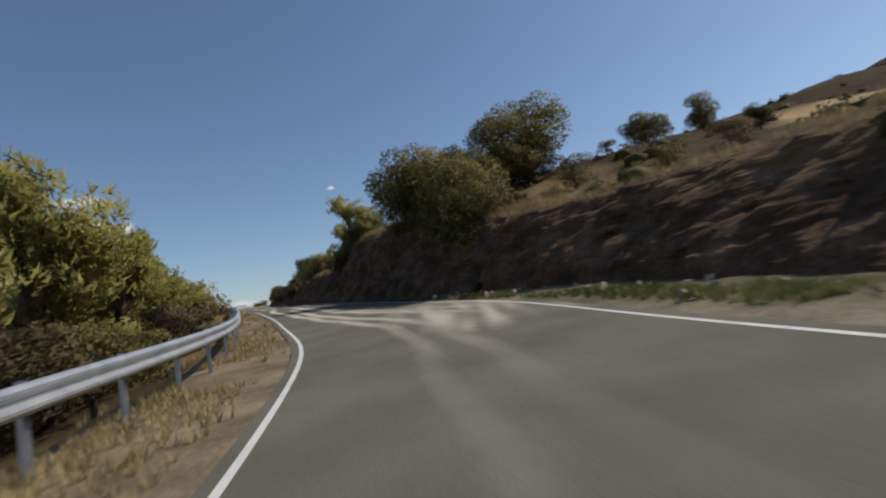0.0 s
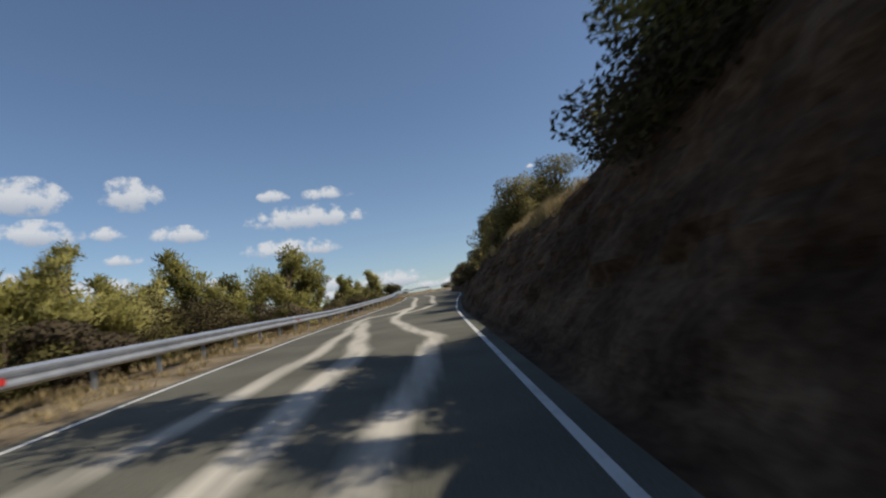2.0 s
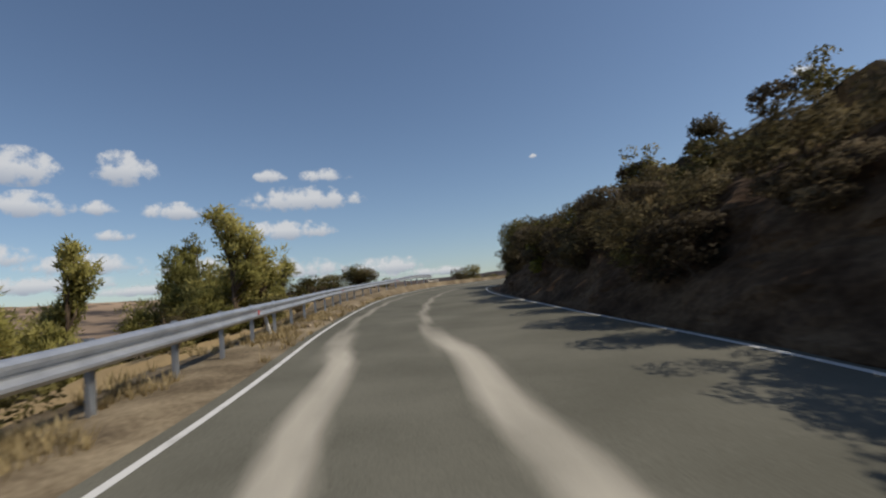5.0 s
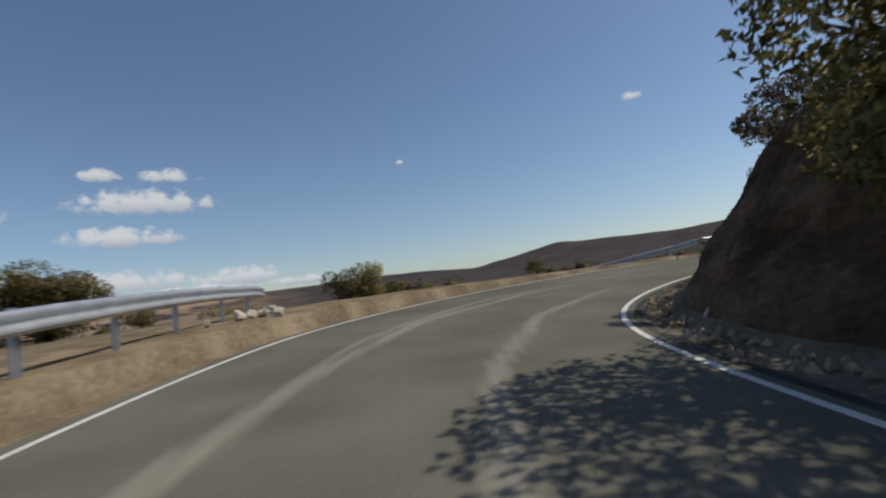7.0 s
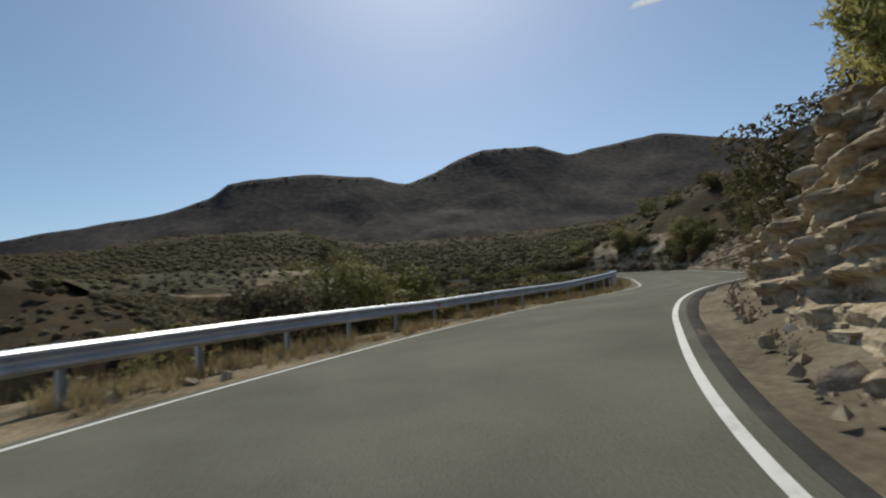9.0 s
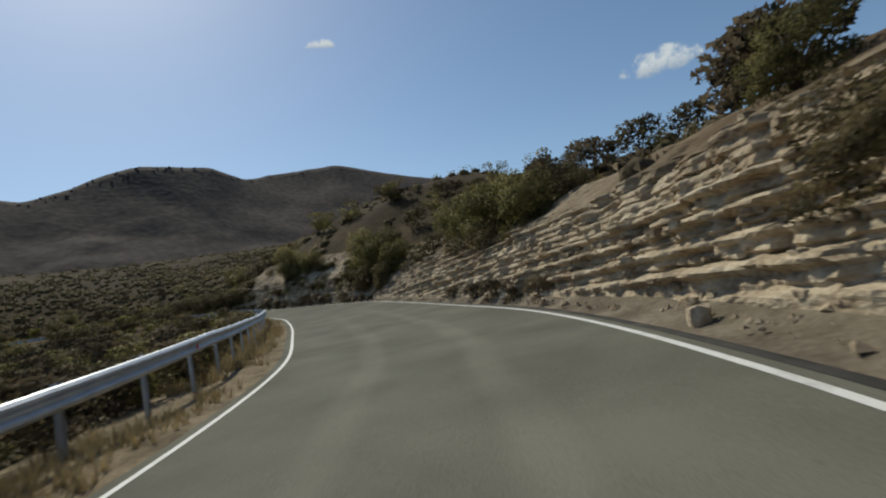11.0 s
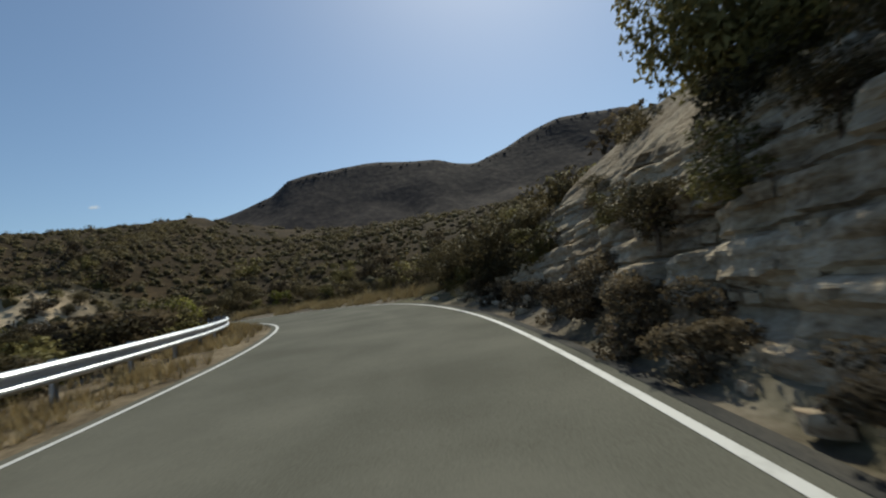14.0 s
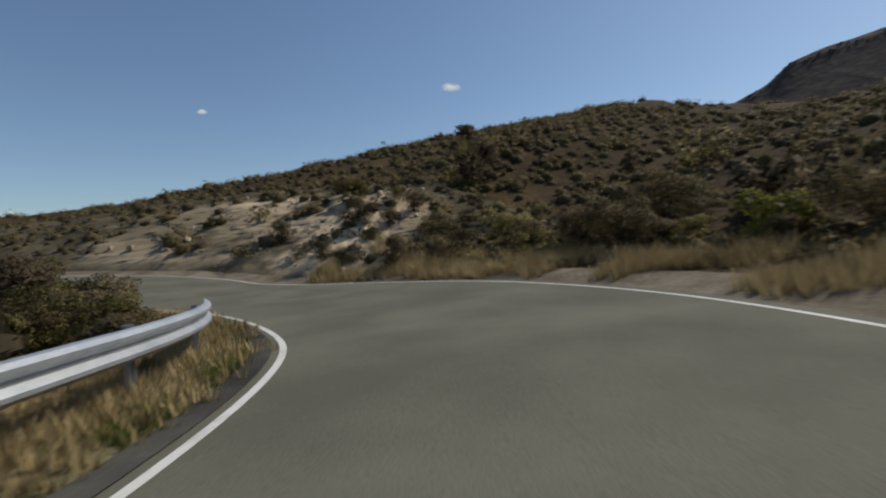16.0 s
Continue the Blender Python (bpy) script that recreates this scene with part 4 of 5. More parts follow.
def limb(path, radii, sides=6):
    path = np.asarray(path, float)
    vs, fs = [], []
    for k, (p, r) in enumerate(zip(path, radii)):
        t = path[min(k + 1, len(path) - 1)] - path[max(k - 1, 0)]
        t = t / (np.linalg.norm(t) + 1e-9)
        x = np.cross(t, (0.3, 1, 0.1))
        x /= np.linalg.norm(x)
        y = np.cross(t, x)
        for j in range(sides):
            q = 2 * math.pi * j / sides
            vs.append(p + r * (math.cos(q) * x + math.sin(q) * y))
    for k in range(len(path) - 1):
        for j in range(sides):
            a, b = k * sides + j, k * sides + (j + 1) % sides
            fs.append((a, b, b + sides, a + sides))
    return vs, fs


def merged(pieces):
    vs, fs, k = [], [], 0
    for v, f in pieces:
        vs.append(np.asarray(v, float))
        fs += [tuple(int(i) + k for i in q) for q in f]
        k += len(v)
    return np.concatenate(vs), fs


def tree(name, tall, lobes, leaf_mat, count, size, label, seed, trunk=0.12, bare=0.15, flat=1.0, category="tree", crown=None):
    """A tapered trunk with limbs to every lobe, and a crown of leaves; its foot lies 0.3 m under its origin."""
    rng = np.random.default_rng(seed)
    root = tagged(new(name), label, category)
    lobes = np.asarray(lobes, float)
    top = np.array([lobes[:, 0].mean() * 0.5, lobes[:, 1].mean() * 0.5, tall * (0.87 if crown else 0.84)])
    mids = [np.array([top[0] * q + rng.normal(0, 0.05), top[1] * q + rng.normal(0, 0.05), -0.3 + (top[2] + 0.3) * q]) for q in (0, 0.25, 0.5, 0.75, 1)]
    pieces = [limb(mids, [trunk * 1.25, trunk, trunk * 0.75, trunk * 0.45, trunk * 0.12])]
    for lb in lobes[:26]:
        q = max(0.12, min(0.8, lb[2] / tall * 0.75))
        a = np.array([top[0] * q, top[1] * q, -0.3 + (top[2] + 0.3) * q])
        b = lb[:3]
        pieces.append(limb([a, (a + b) / 2 + rng.normal(0, 0.08, 3), b], [trunk * 0.42, trunk * 0.28, trunk * 0.08], 5))
    part("trunk", mesh_of("trunk", *merged(pieces), BARK), root)
    v, f, out = crown or leaves(lobes, count, size, seed, flat=flat)
    part("crown", mesh_of("crown", v, f, leaf_mat, normals=out), root)
    return root


def needles(tall, wide, count, seed, n=46, low=0.05, blunt=0.5):
    """Tufted branches in a loose rounded cone: their tips, and the blades of the needles."""
    rng = np.random.default_rng(seed)
    k = np.arange(n)
    q = low + (0.97 - low) * ((k * 0.618) % 1) ** 1.1
    a = k * 2.4 + rng.normal(0, 0.35, n)
    side = 1 + 0.28 * np.sin(a + seed) + 0.16 * np.sin(3 * a + q * 7)
    reach = wide * (1 - q) ** blunt * side * rng.uniform(0.72, 1.15, n) * np.clip(0.55 + q * 2.2, 0, 1) + 0.14
    way = np.stack([np.cos(a), np.sin(a), rng.uniform(0.05, 0.45, n) + 0.5 * q], 1)
    base = np.stack([0 * q, 0 * q, q * tall * 0.93], 1)
    # tufts along each branch, the fullest towards its end
    m = 7
    pick = np.repeat(k, m)
    u = np.tile(np.linspace(0.34, 1.0, m), n) + rng.normal(0, 0.05, n * m)
    heart = base[pick] + way[pick] * (reach[pick] * u)[:, None] + rng.normal(size=(n * m, 3)) * (0.10 + 0.10 * reach[pick])[:, None]
    puff = (0.15 + 0.16 * reach[pick] / wide * 1.4) * rng.uniform(0.75, 1.3, n * m) * (tall / 5.0)
    top = np.array([[0, 0, tall * 0.96]])
    heart, puff = np.concatenate([heart, top]), np.r_[puff, 0.16]
    j = rng.choice(len(heart), count, p=puff**2.2 / (puff**2.2).sum())
    r = rng.normal(size=(count, 3))
    r /= np.linalg.norm(r, axis=1)[:, None]
    c = heart[j] + r * (puff[j] * rng.random(count) ** 0.5)[:, None] * np.array([1.15, 1.15, 0.8])
    d = r * 0.8 + np.array([0, 0, 0.55]) + rng.normal(0, 0.4, (count, 3))
    d /= np.linalg.norm(d, axis=1)[:, None]
    b = np.cross(d, rng.normal(size=(count, 3)))
    b /= np.linalg.norm(b, axis=1)[:, None]
    ln, wd = rng.uniform(0.07, 0.16, count)[:, None], rng.uniform(0.022, 0.046, count)[:, None]
    v = np.stack([c - d * ln + b * wd, c + d * ln, c - d * ln * 0.6 - b * wd], 1).reshape(-1, 3)
    axis = c * np.array([1, 1, 0]) / wide
    v, out = turned_out(v, r + 0.9 * axis + 0.3 * rng.normal(size=(count, 3)) + np.array([0, 0, 0.3]))
    tips = base + way * reach[:, None] * 0.85
    return np.c_[tips, np.full((n, 3), 0.2)], (v, np.arange(count * 3).reshape(-1, 3), out)


def pine(tall, wide, count, label, seed, trunk, blunt=0.5):
    tips, crown = needles(tall, wide, count, seed, blunt=blunt)
    return tree("pine_tree", tall, tips, PINE, count, 0.07, label, seed, trunk, crown=crown)


def round_lobes(tall, wide, n, seed, low=0.3):
    rng = np.random.default_rng(seed)
    out = []
    for k in range(n):
        a, h = rng.uniform(0, 6.28) + k * 2.4, rng.uniform(low, 0.82)
        r = wide * 0.62 * math.sqrt(rng.random()) * (1.15 - abs(h - 0.5))
        rr = wide * rng.uniform(0.28, 0.46)
        out.append((math.cos(a) * r, math.sin(a) * r, h * tall, rr, rr, rr * 0.72))
    return out


LAB = {
    "pine": "bushy Aleppo pine with pale green needles and an uneven crown",
    "fir": "slim young pine with a pointed crown",
    "carob": "broad dark olive-green tree with a rounded crown",
    "pale": "grey-green leafy tree on the bank, partly bare",
    "shrub": "rounded olive-green evergreen shrub",
    "dark": "dense dark green maquis shrub",
    "dry": "dried brown thorny shrub",
    "lime": "fresh yellow-green shrub beside the road",
}
PROTO = {
    "pine": [pine(5.0, 1.75, 9600, LAB["pine"], 3 + k, 0.13, 0.42) for k in range(3)],
    "fir": [pine(5.0, 1.35, 8500, LAB["fir"], 13 + k, 0.09, 0.85) for k in range(2)],
    "carob": [tree("carob_tree", 5.0, round_lobes(5.0, 2.7, 28, 23 + k, 0.09), OLIVE, 12000, 0.076, LAB["carob"], 23 + k, 0.20) for k in range(2)],
    "pale": [tree("olive_tree", 4.0, round_lobes(4.0, 2.0, 16, 33 + k, 0.22), OLIVE, 8000, 0.05, LAB["pale"], 33 + k, 0.12) for k in range(2)],
    "shrub": [tree("shrub", 2.0, round_lobes(2.0, 1.25, 12, 43 + k, 0.15), OLIVE, 2500, 0.052, LAB["shrub"], 43 + k, 0.05, category="shrub") for k in range(2)],
    "dark": [tree("shrub", 2.0, round_lobes(2.0, 1.3, 12, 53 + k, 0.12), DARKLEAF, 2900, 0.048, LAB["dark"], 53 + k, 0.05, category="shrub") for k in range(2)],
    "dry": [tree("shrub", 1.4, round_lobes(1.4, 0.95, 10, 63 + k, 0.15), DRYLEAF, 2300, 0.045, LAB["dry"], 63 + k, 0.035, category="shrub") for k in range(2)],
    "lime": [tree("shrub", 2.0, round_lobes(2.0, 1.2, 12, 73 + k, 0.15), LIMELEAF, 1950, 0.061, LAB["lime"], 73 + k, 0.05, category="shrub") for k in range(2)],
}
BASE = {"pine": 5.0, "fir": 5.0, "carob": 5.0, "pale": 4.0, "shrub": 2.0, "dark": 2.0, "dry": 1.4, "lime": 2.0}
used = set()
prng = np.random.default_rng(77)


def plant(kind, x, y, tall, wide=1.0, z=None):
    """Stands a plant of that height on the ground at a plan point."""
    k = int(prng.integers(len(PROTO[kind])))
    ob = PROTO[kind][k]
    q = tall / BASE[kind]
    m = Matrix.LocRotScale(Vector((x, y, height_at(x, y) + 0.1 if z is None else z)), Euler((prng.normal(0, 0.04), prng.normal(0, 0.04), prng.uniform(0, 6.28))), Vector((q * wide, q * wide, q)))
    if (kind, k) not in used:
        used.add((kind, k))
        ob.matrix_basis = m
        ob.scale = (q * wide, q * wide, q)
        keep[(kind, k)] = ob
        return ob
    proto = keep[(kind, k)]
    sc = proto.scale.copy()
    made = copy_thing(proto, m @ Matrix.Diagonal((1 / sc[0], 1 / sc[1], 1 / sc[2], 1)))
    return made


keep = {}


def thicket(rows, label, thin=4, grow=1.85):
    """Many shrubs nobody could count, joined by kind; rows: kind, x, y, height, spread, level or None."""
    for kind in sorted({r[0] for r in rows}):
        rng = np.random.default_rng(len(kind) * 7)
        me = next(o for o in PROTO[kind][0].children if o.name.startswith("crown")).data
        co = np.empty(len(me.vertices) * 3, np.float32)
        me.vertices.foreach_get("co", co)
        co = co.reshape(-1, 3, 3)[::thin]
        face_out = OUTWARD[me.name].reshape(-1, 3, 3)[::thin].reshape(-1, 3)
        outs = []
        mid = co.mean(1, keepdims=True)
        co = mid + (co - mid) * grow
        out = []
        for _, x, y, tall, wide, z in (r for r in rows if r[0] == kind):
            q, a = tall / BASE[kind], rng.uniform(0, 6.28)
            turn = np.array([(math.cos(a), math.sin(a), 0), (-math.sin(a), math.cos(a), 0), (0, 0, 1)])
            out.append((co @ turn) * [q * wide, q * wide, q] + [x, y, height_at(x, y) if z is None else z])
            outs.append(face_out @ turn)
        v = np.concatenate(out).reshape(-1, 3)
        tagged(new("shrubs", mesh_of("shrubs", v, np.arange(len(v)).reshape(-1, 3), me.materials[0], normals=np.concatenate(outs))), label, "shrubs", kind="stuff")


def spot(s, d):
    p = road_point([s], d)[0]
    return float(p[0]), float(p[1])


def on_road(kind, s, d, tall, wide=1.0, z=None):
    p = road_point([s], d)[0]
    return plant(kind, float(p[0]), float(p[1]), tall, wide, z)




def tip(kind, x, y, top, wide=1.0):
    """A plant whose top reaches that height above zero."""
    return plant(kind, x, y, max(1.0, top - height_at(x, y) - 0.1), wide)


# trees below the guard rail
for kind, x, y, top, wide in [("pine", -9.3, 27.9, 11.4, 0.75), ("pine", -12, 24, 9.5, 0.9), ("pine", -8.5, 21, 7.0, 1.1), ("fir", -5.1, 26.7, 7.3, 1.0), ("pine", -14.2, 44, 14.5, 0.75), ("fir", -6.5, 43.7, 11.1, 0.9), ("pine", -5.6, 41, 6.6, 1.1),
                              ("pine", -9.5, 38, 7.4, 1.0), ("pine", -5.0, 33, 4.6, 1.2), ("pine", -13, 33, 8.0, 1.0), ("pine", -3.6, 72.3, 9.5, 0.95), ("pine", -12.3, 73, 10.4, 0.95), ("pine", -8, 69, 7.6, 1.1), ("pine", -6.6, 74, 7.4, 1.1),
                              ("pine", -20.3, 62.3, 11.0, 0.8), ("pine", -18.2, 80, 10.6, 0.9), ("pine", -15, 68, 8.4, 1.1), ("fir", -1.7, 86.9, 8.4, 1.1), ("pine", -11, 57, 6.4, 1.1), ("pine", -9, 52, 5.6, 1.2), ("pine", -2.6, 108, 9.6, 0.85), ("fir", -7.5, 106, 10.0, 0.9),
                              ("pine", -5.6, 111, 8.0, 1.1), ("pine", -1.4, 103.6, 7.2, 1.2), ("pine", -4.6, 134, 11.0, 1.05), ("shrub", -3.4, 135, 8.6, 1.5), ("shrub", -6.0, 133, 8.6, 1.5), ("shrub", 5.4, 141, 8.4, 1.4), ("carob", 2.6, 139.5, 10.2, 1.4), ("shrub", -2.2, 134.8, 8.9, 1.9), ("shrub", 0.2, 136.2, 9.0, 1.9), ("carob", -3.0, 141, 9.0, 1.2), ("carob", -0.4, 137.6, 9.5, 1.1), ("shrub", -1.8, 136.4, 9.0, 1.6), ("carob", 16.7, 150.4, 10.0, 0.85), ("dark", 15.2, 149.6, 9.3, 0.95), ("dark", 2.6, 138.9, 9.8, 1.3), ("shrub", 21, 156, 8.4, 1.2), ("carob", 7.4, 160, 8.6, 1.2), ("pine", -1, 92, 7.0, 1.1)]:
    tip(kind, x, y, top, wide)
for kind, s, d, up, wide in [("pine", 103.5, -8.0, 4.6, 1.25), ("pine", 101.5, -7.4, 2.4, 1.3), ("pine", 106.5, -8.0, 2.6, 1.3), ("pine", 8.6, -9.0, 5.4, 1.0), ("pine", 4.0, -10.5, 5.0, 1.0), ("pine", 12.5, -7.6, 3.4, 1.2), ("fir", 23.2, -8.0, 5.6, 0.9), ("pine", 20, -7.4, 3.2, 1.2),
                             ("pine", 34, -8.2, 3.4, 1.2), ("pine", 45.5, -8.0, 3.7, 1.1), ("carob", 49, -8.5, 2.6, 1.1), ("pine", 63, -8.0, 4.9, 1.0), ("pine", 29, -8.4, 3.2, 1.2), ("pine", 54, -8, 2.6, 1.2)]:
    p = road_point([s], d)[0]
    tip(kind, float(p[0]), float(p[1]), float(along([s])[0][0, 2]) + up, wide)
for k in range(60):
    s = prng.uniform(2, 118)
    on_road(("shrub", "dry", "shrub", "dark")[k % 4], s, -prng.uniform(5.9, 8.5) - (1.5 if s > 108 else 0), prng.uniform(1.2, 2.2) * (1.0 if s < 92 else 0.6), prng.uniform(1.0, 1.4))
rows = []
for k in range(130):
    s = prng.uniform(0, 118)
    rows.append((("shrub", "dry", "shrub", "dark")[k % 4], *spot(s, -prng.uniform(8, 18)), prng.uniform(1.4, 3.0) * (1.0 if s < 92 else 0.42), prng.uniform(1.0, 1.5), None))
thicket(rows, "dense olive and brown maquis shrubs below the guardrail", 2, 1.3)
# trees and shrubs on top of the earth bank
for kind, x, y, top, wide in [("carob", 19.4, 22.1, 15.0, 1.05), ("carob", 17.0, 21.6, 13.2, 1.0), ("carob", 14.2, 22.4, 11.0, 1.0), ("carob", 11.6, 24.4, 10.2, 0.85), ("carob", 10.9, 21.2, 10.0, 0.85), ("carob", 10.4, 18.2, 9.0, 0.85), ("carob", 12.8, 19.5, 10.4, 0.8), ("carob", 9.8, 15.4, 7.4, 0.85), ("dark", 12.2, 27.2, 8.0, 1.1), ("carob", 10.6, 36.8, 9.6, 0.8), ("carob", 44, 31.5, 18.4, 1.15), ("carob", 40, 22, 16.2, 0.8), ("shrub", 33, 21, 12.4, 1.3), ("carob", 31.0, 12.6, 10.2, 1.0), ("carob", 32.4, 16.4, 10.6, 0.9), ("dark", 27, 18.5, 9.2, 1.6), ("dark", 25, 20, 9.6, 1.6), ("dark", 17.4, 20.4, 9.4, 1.5), ("dark", 19.4, 20.6, 9.6, 1.5), ("dark", 15.4, 20.8, 9.0, 1.4)]:
    tip(kind, x, y, top, wide)
for kind, s, d, tall, wide in [("dark", 2, 21, 2.2, 1.4), ("dark", 5, 22, 2.0, 1.6), ("shrub", 12, 15.5, 1.6, 1.2), ("dry", 9, 14.5, 1.4, 1.2), ("dry", 4, 16, 1.2, 1.3), ("dark", 16, 13, 2.0, 1.3),
                               ("dark", 41.4, 6.4, 2.4, 1.0), ("pale", 36, 8.0, 3.4, 1.0), ("carob", 38, 7.4, 3.6, 1.0), ("dark", 40, 7, 2.4, 1.2),
                               ("dry", 44, 6.0, 1.6, 1.2), ("dark", 57.5, 6.6, 2.6, 1.2), ("carob", 55.6, 6.7, 4.2, 0.85), ("dark", 55.2, 6.6, 2.8, 1.1), ("carob", 58.8, 6.6, 2.6, 1.0), ("carob", 62.5, 6.6, 4.2, 0.8), ("carob", 65.2, 6.8, 5.0, 0.8), ("shrub", 67.5, 6.0, 3.8, 1.0), ("carob", 71, 6.8, 3.8, 0.8),
                               ("carob", 74.5, 7.2, 4.6, 0.8), ("carob", 78.5, 7.2, 5.0, 0.75), ("dark", 81.5, 6.4, 3.4, 1.1), ("shrub", 85, 6.8, 3.0, 1.1), ("dark", 89, 6.6, 2.2, 1.2), ("shrub", 93, 6.7, 2.2, 1.2), ("dark", 97, 6.7, 2.2, 1.2), ("dry", 100, 6.6, 1.8, 1.3), 
                               ("dark", 105, 7, 2.4, 1.2), ("dry", 108, 6.4, 1.6, 1.2), ("carob", 119.4, 6.2, 5.0, 0.75), ("pale", 117.2, 5.9, 4.0, 1.0), ("carob", 121.8, 6.3, 5.0, 0.9), ("dark", 126.5, 6.2, 1.8, 1.1), ("dark", 132.6, 6.0, 1.6, 1.1), ("dark", 114, 5.8, 2.4, 1.2), ("dark", 111, 6.6, 2.0, 1.2), ("pine", 61, 8.5, 3.8, 1.0), ("dark", 54.5, 6.3, 1.8, 1.2), ("shrub", 116, 6.4, 2.2, 1.1), ("dark", 119, 6.6, 2.2, 1.2),
                               ("dark", 124, 7.2, 2.4, 1.1), ("dry", 127, 6.8, 1.8, 1.2), ("dry", 131, 6.8, 1.8, 1.2), ("dark", 156, 6.9, 2.4, 1.3), ("dry", 154, 6.4, 2.0, 1.2), ("dark", 160, 7.0, 2.4, 1.3),
                               ("dark", 164, 6.8, 2.2, 1.2), ("shrub", 168, 7.0, 2.0, 1.2), ("pale", 172, 7.2, 2.4, 1.0)]:
    on_road(kind, s, d, tall, wide)
# shrubs on and over the limestone cut
for kind, s, d, tall, wide in [("pale", 155.5, -7.2, 3.2, 1.1), ("pale", 157.2, -7.6, 3.6, 1.1), ("shrub", 159.5, -7.4, 2.6, 1.2), ("dry", 153.6, -7.4, 2.4, 1.1), ("dry", 177.5, 4.0, 0.9, 1.0), ("dry", 179, 4.0, 1.0, 1.0), ("dry", 180.6, 4.0, 1.0, 1.1), ("dry", 182.6, 4.05, 0.9, 1.0), ("dry", 185.5, 4.05, 0.8, 1.0), ("dark", 195, 7.0, 2.6, 1.2), ("dark", 198, 6.4, 2.4, 1.2), ("dark", 201, 5.8, 2.4, 1.2),
                               ("carob", 183, 7.2, 3.8, 1.0), ("carob", 186, 7.0, 4.4, 1.0), ("dark", 185, 6.6, 2.6, 1.3), ("dark", 187.6, 6.6, 2.6, 1.3), ("carob", 188.8, 7.4, 4.2, 0.95), ("dark", 190, 6.9, 2.2, 1.2), ("pale", 194.5, 8.0, 3.6, 0.8), ("carob", 192.5, 8.2, 3.4, 1.0), ("dark", 183.5, 8.4, 2.6, 1.2), ("lime", 197, 11, 3.0, 0.9), ("carob", 200.4, 6.2, 4.4, 0.8), ("carob", 202.6, 6.4, 5.4, 0.8), ("dark", 204, 5.8, 3.0, 1.2), ("carob", 205.4, 6.6, 5.6, 0.8), ("dark", 209.5, 6.0, 2.2, 1.2), ("dark", 212, 6.0, 2.4, 1.2), ("shrub", 214.5, 5.8, 1.8, 1.2),  ("carob", 208, 7.0, 2.8, 1.0), ("dark", 188, 9, 2.2, 1.3), ("dark", 213.2, 5.7, 0.9, 1.4), ("dark", 215.6, 5.7, 0.9, 1.4), ("shrub", 217, 6.4, 1.2, 1.3), ("dark", 218, 6.2, 1.5, 1.3), ("dark", 219.6, 6.0, 1.4, 1.3), ("dark", 221.4, 6.4, 1.3, 1.2), ("dark", 223, 7.2, 1.7, 1.1), ("dark", 226, 6.6, 2.8, 1.2), ("shrub", 228.5, 6.0, 2.4, 1.1), ("dark", 231, 6.8, 2.6, 1.2), ("shrub", 233.5, 7.2, 2.2, 1.1),
                               ("dark", 236, 8.4, 2.2, 1.2), ("shrub", 239.5, 9.6, 1.8, 1.2), ("lime", 249.4, 8.2, 1.9, 0.9), ("dark", 252, 7.6, 2.3, 1.0), ("dark", 248.2, 8.8, 2.2, 1.1), ("shrub", 246.4, 7.8, 1.8, 1.1), ("dark", 244.6, 8.0, 1.8, 1.1), ("shrub", 254.6, 7.4, 1.5, 1.2), ("dark", 257.4, 6.6, 1.5, 1.2), ("shrub", 242.4, 8.2, 1.6, 1.1), ("dark", 252.5, 11.5, 2.4, 1.2), ("shrub", 256.5, 9.6, 2.0, 1.3), ("dark", 259.5, 9.2, 1.8, 1.2), ("dark", 262, 6.4, 1.5, 1.1), ("dry", 246, 12, 1.8, 1.2),
                               ("dark", 267, 6.6, 1.6, 1.1), ("shrub", 264.5, 8.6, 1.5, 1.2), ("dark", 270, 5.6, 1.8, 1.2), ("dry", 243, 11, 1.6, 1.3), ("shrub", 248, 14, 2.0, 1.2), ("lime", 231.5, -5.4, 1.5, 1.1), ("shrub", 229.5, -5.9, 1.6, 1.2)]:
    on_road(kind, s, d, tall, wide)
rows = []
for k in range(110):
    s, d = prng.uniform(122, 272), prng.uniform(8.5, 26)
    rows.append((("dark", "shrub", "dry")[k % 3], *spot(s, d), prng.uniform(1.3, 2.8), prng.uniform(1.0, 1.4), None))
for k in range(60):
    s, d = prng.uniform(150, 245), -prng.uniform(6.4, 18)
    rows.append((("dark", "dry", "shrub")[k % 3], *spot(s, d), prng.uniform(1.0, 2.2), prng.uniform(1.0, 1.5), None))
for k in range(110):
    s = 152 + 92 * (k + prng.uniform(0, 1)) / 110
    x, y = spot(s, -prng.uniform(5.0, 6.6))
    rows.append((("dark", "dry", "shrub")[k % 3], x, y, prng.uniform(0.7, 1.25), prng.uniform(1.1, 1.6), height_at(x, y) + 0.1))
thicket(rows, "dense maquis shrubs on the slopes over and under the road")
for k in range(16):
    s = prng.uniform(250, 262)
    on_road(("dark", "dry", "shrub")[k % 3], s, -prng.uniform(5.0, 7.4), prng.uniform(0.8, 1.3), prng.uniform(1.1, 1.5))
# a dark clump inside the bend, behind the rail's end
for k in range(22):
    s = prng.uniform(249, 274)
    on_road(("dark", "shrub", "dark", "dry")[k % 4], s, -prng.uniform(6.2, 9.0), prng.uniform(1.3, 2.1), prng.uniform(1.0, 1.4))
for s, d, tall in [(120, -19, 1.2), (128, -20, 1.4), (133, -19, 1.2), (137, -18, 1.3), (140, -13, 1.1), (125, -21, 1.0)]:
    on_road("dry" if s % 2 else "shrub", s, d, tall, 1.3)


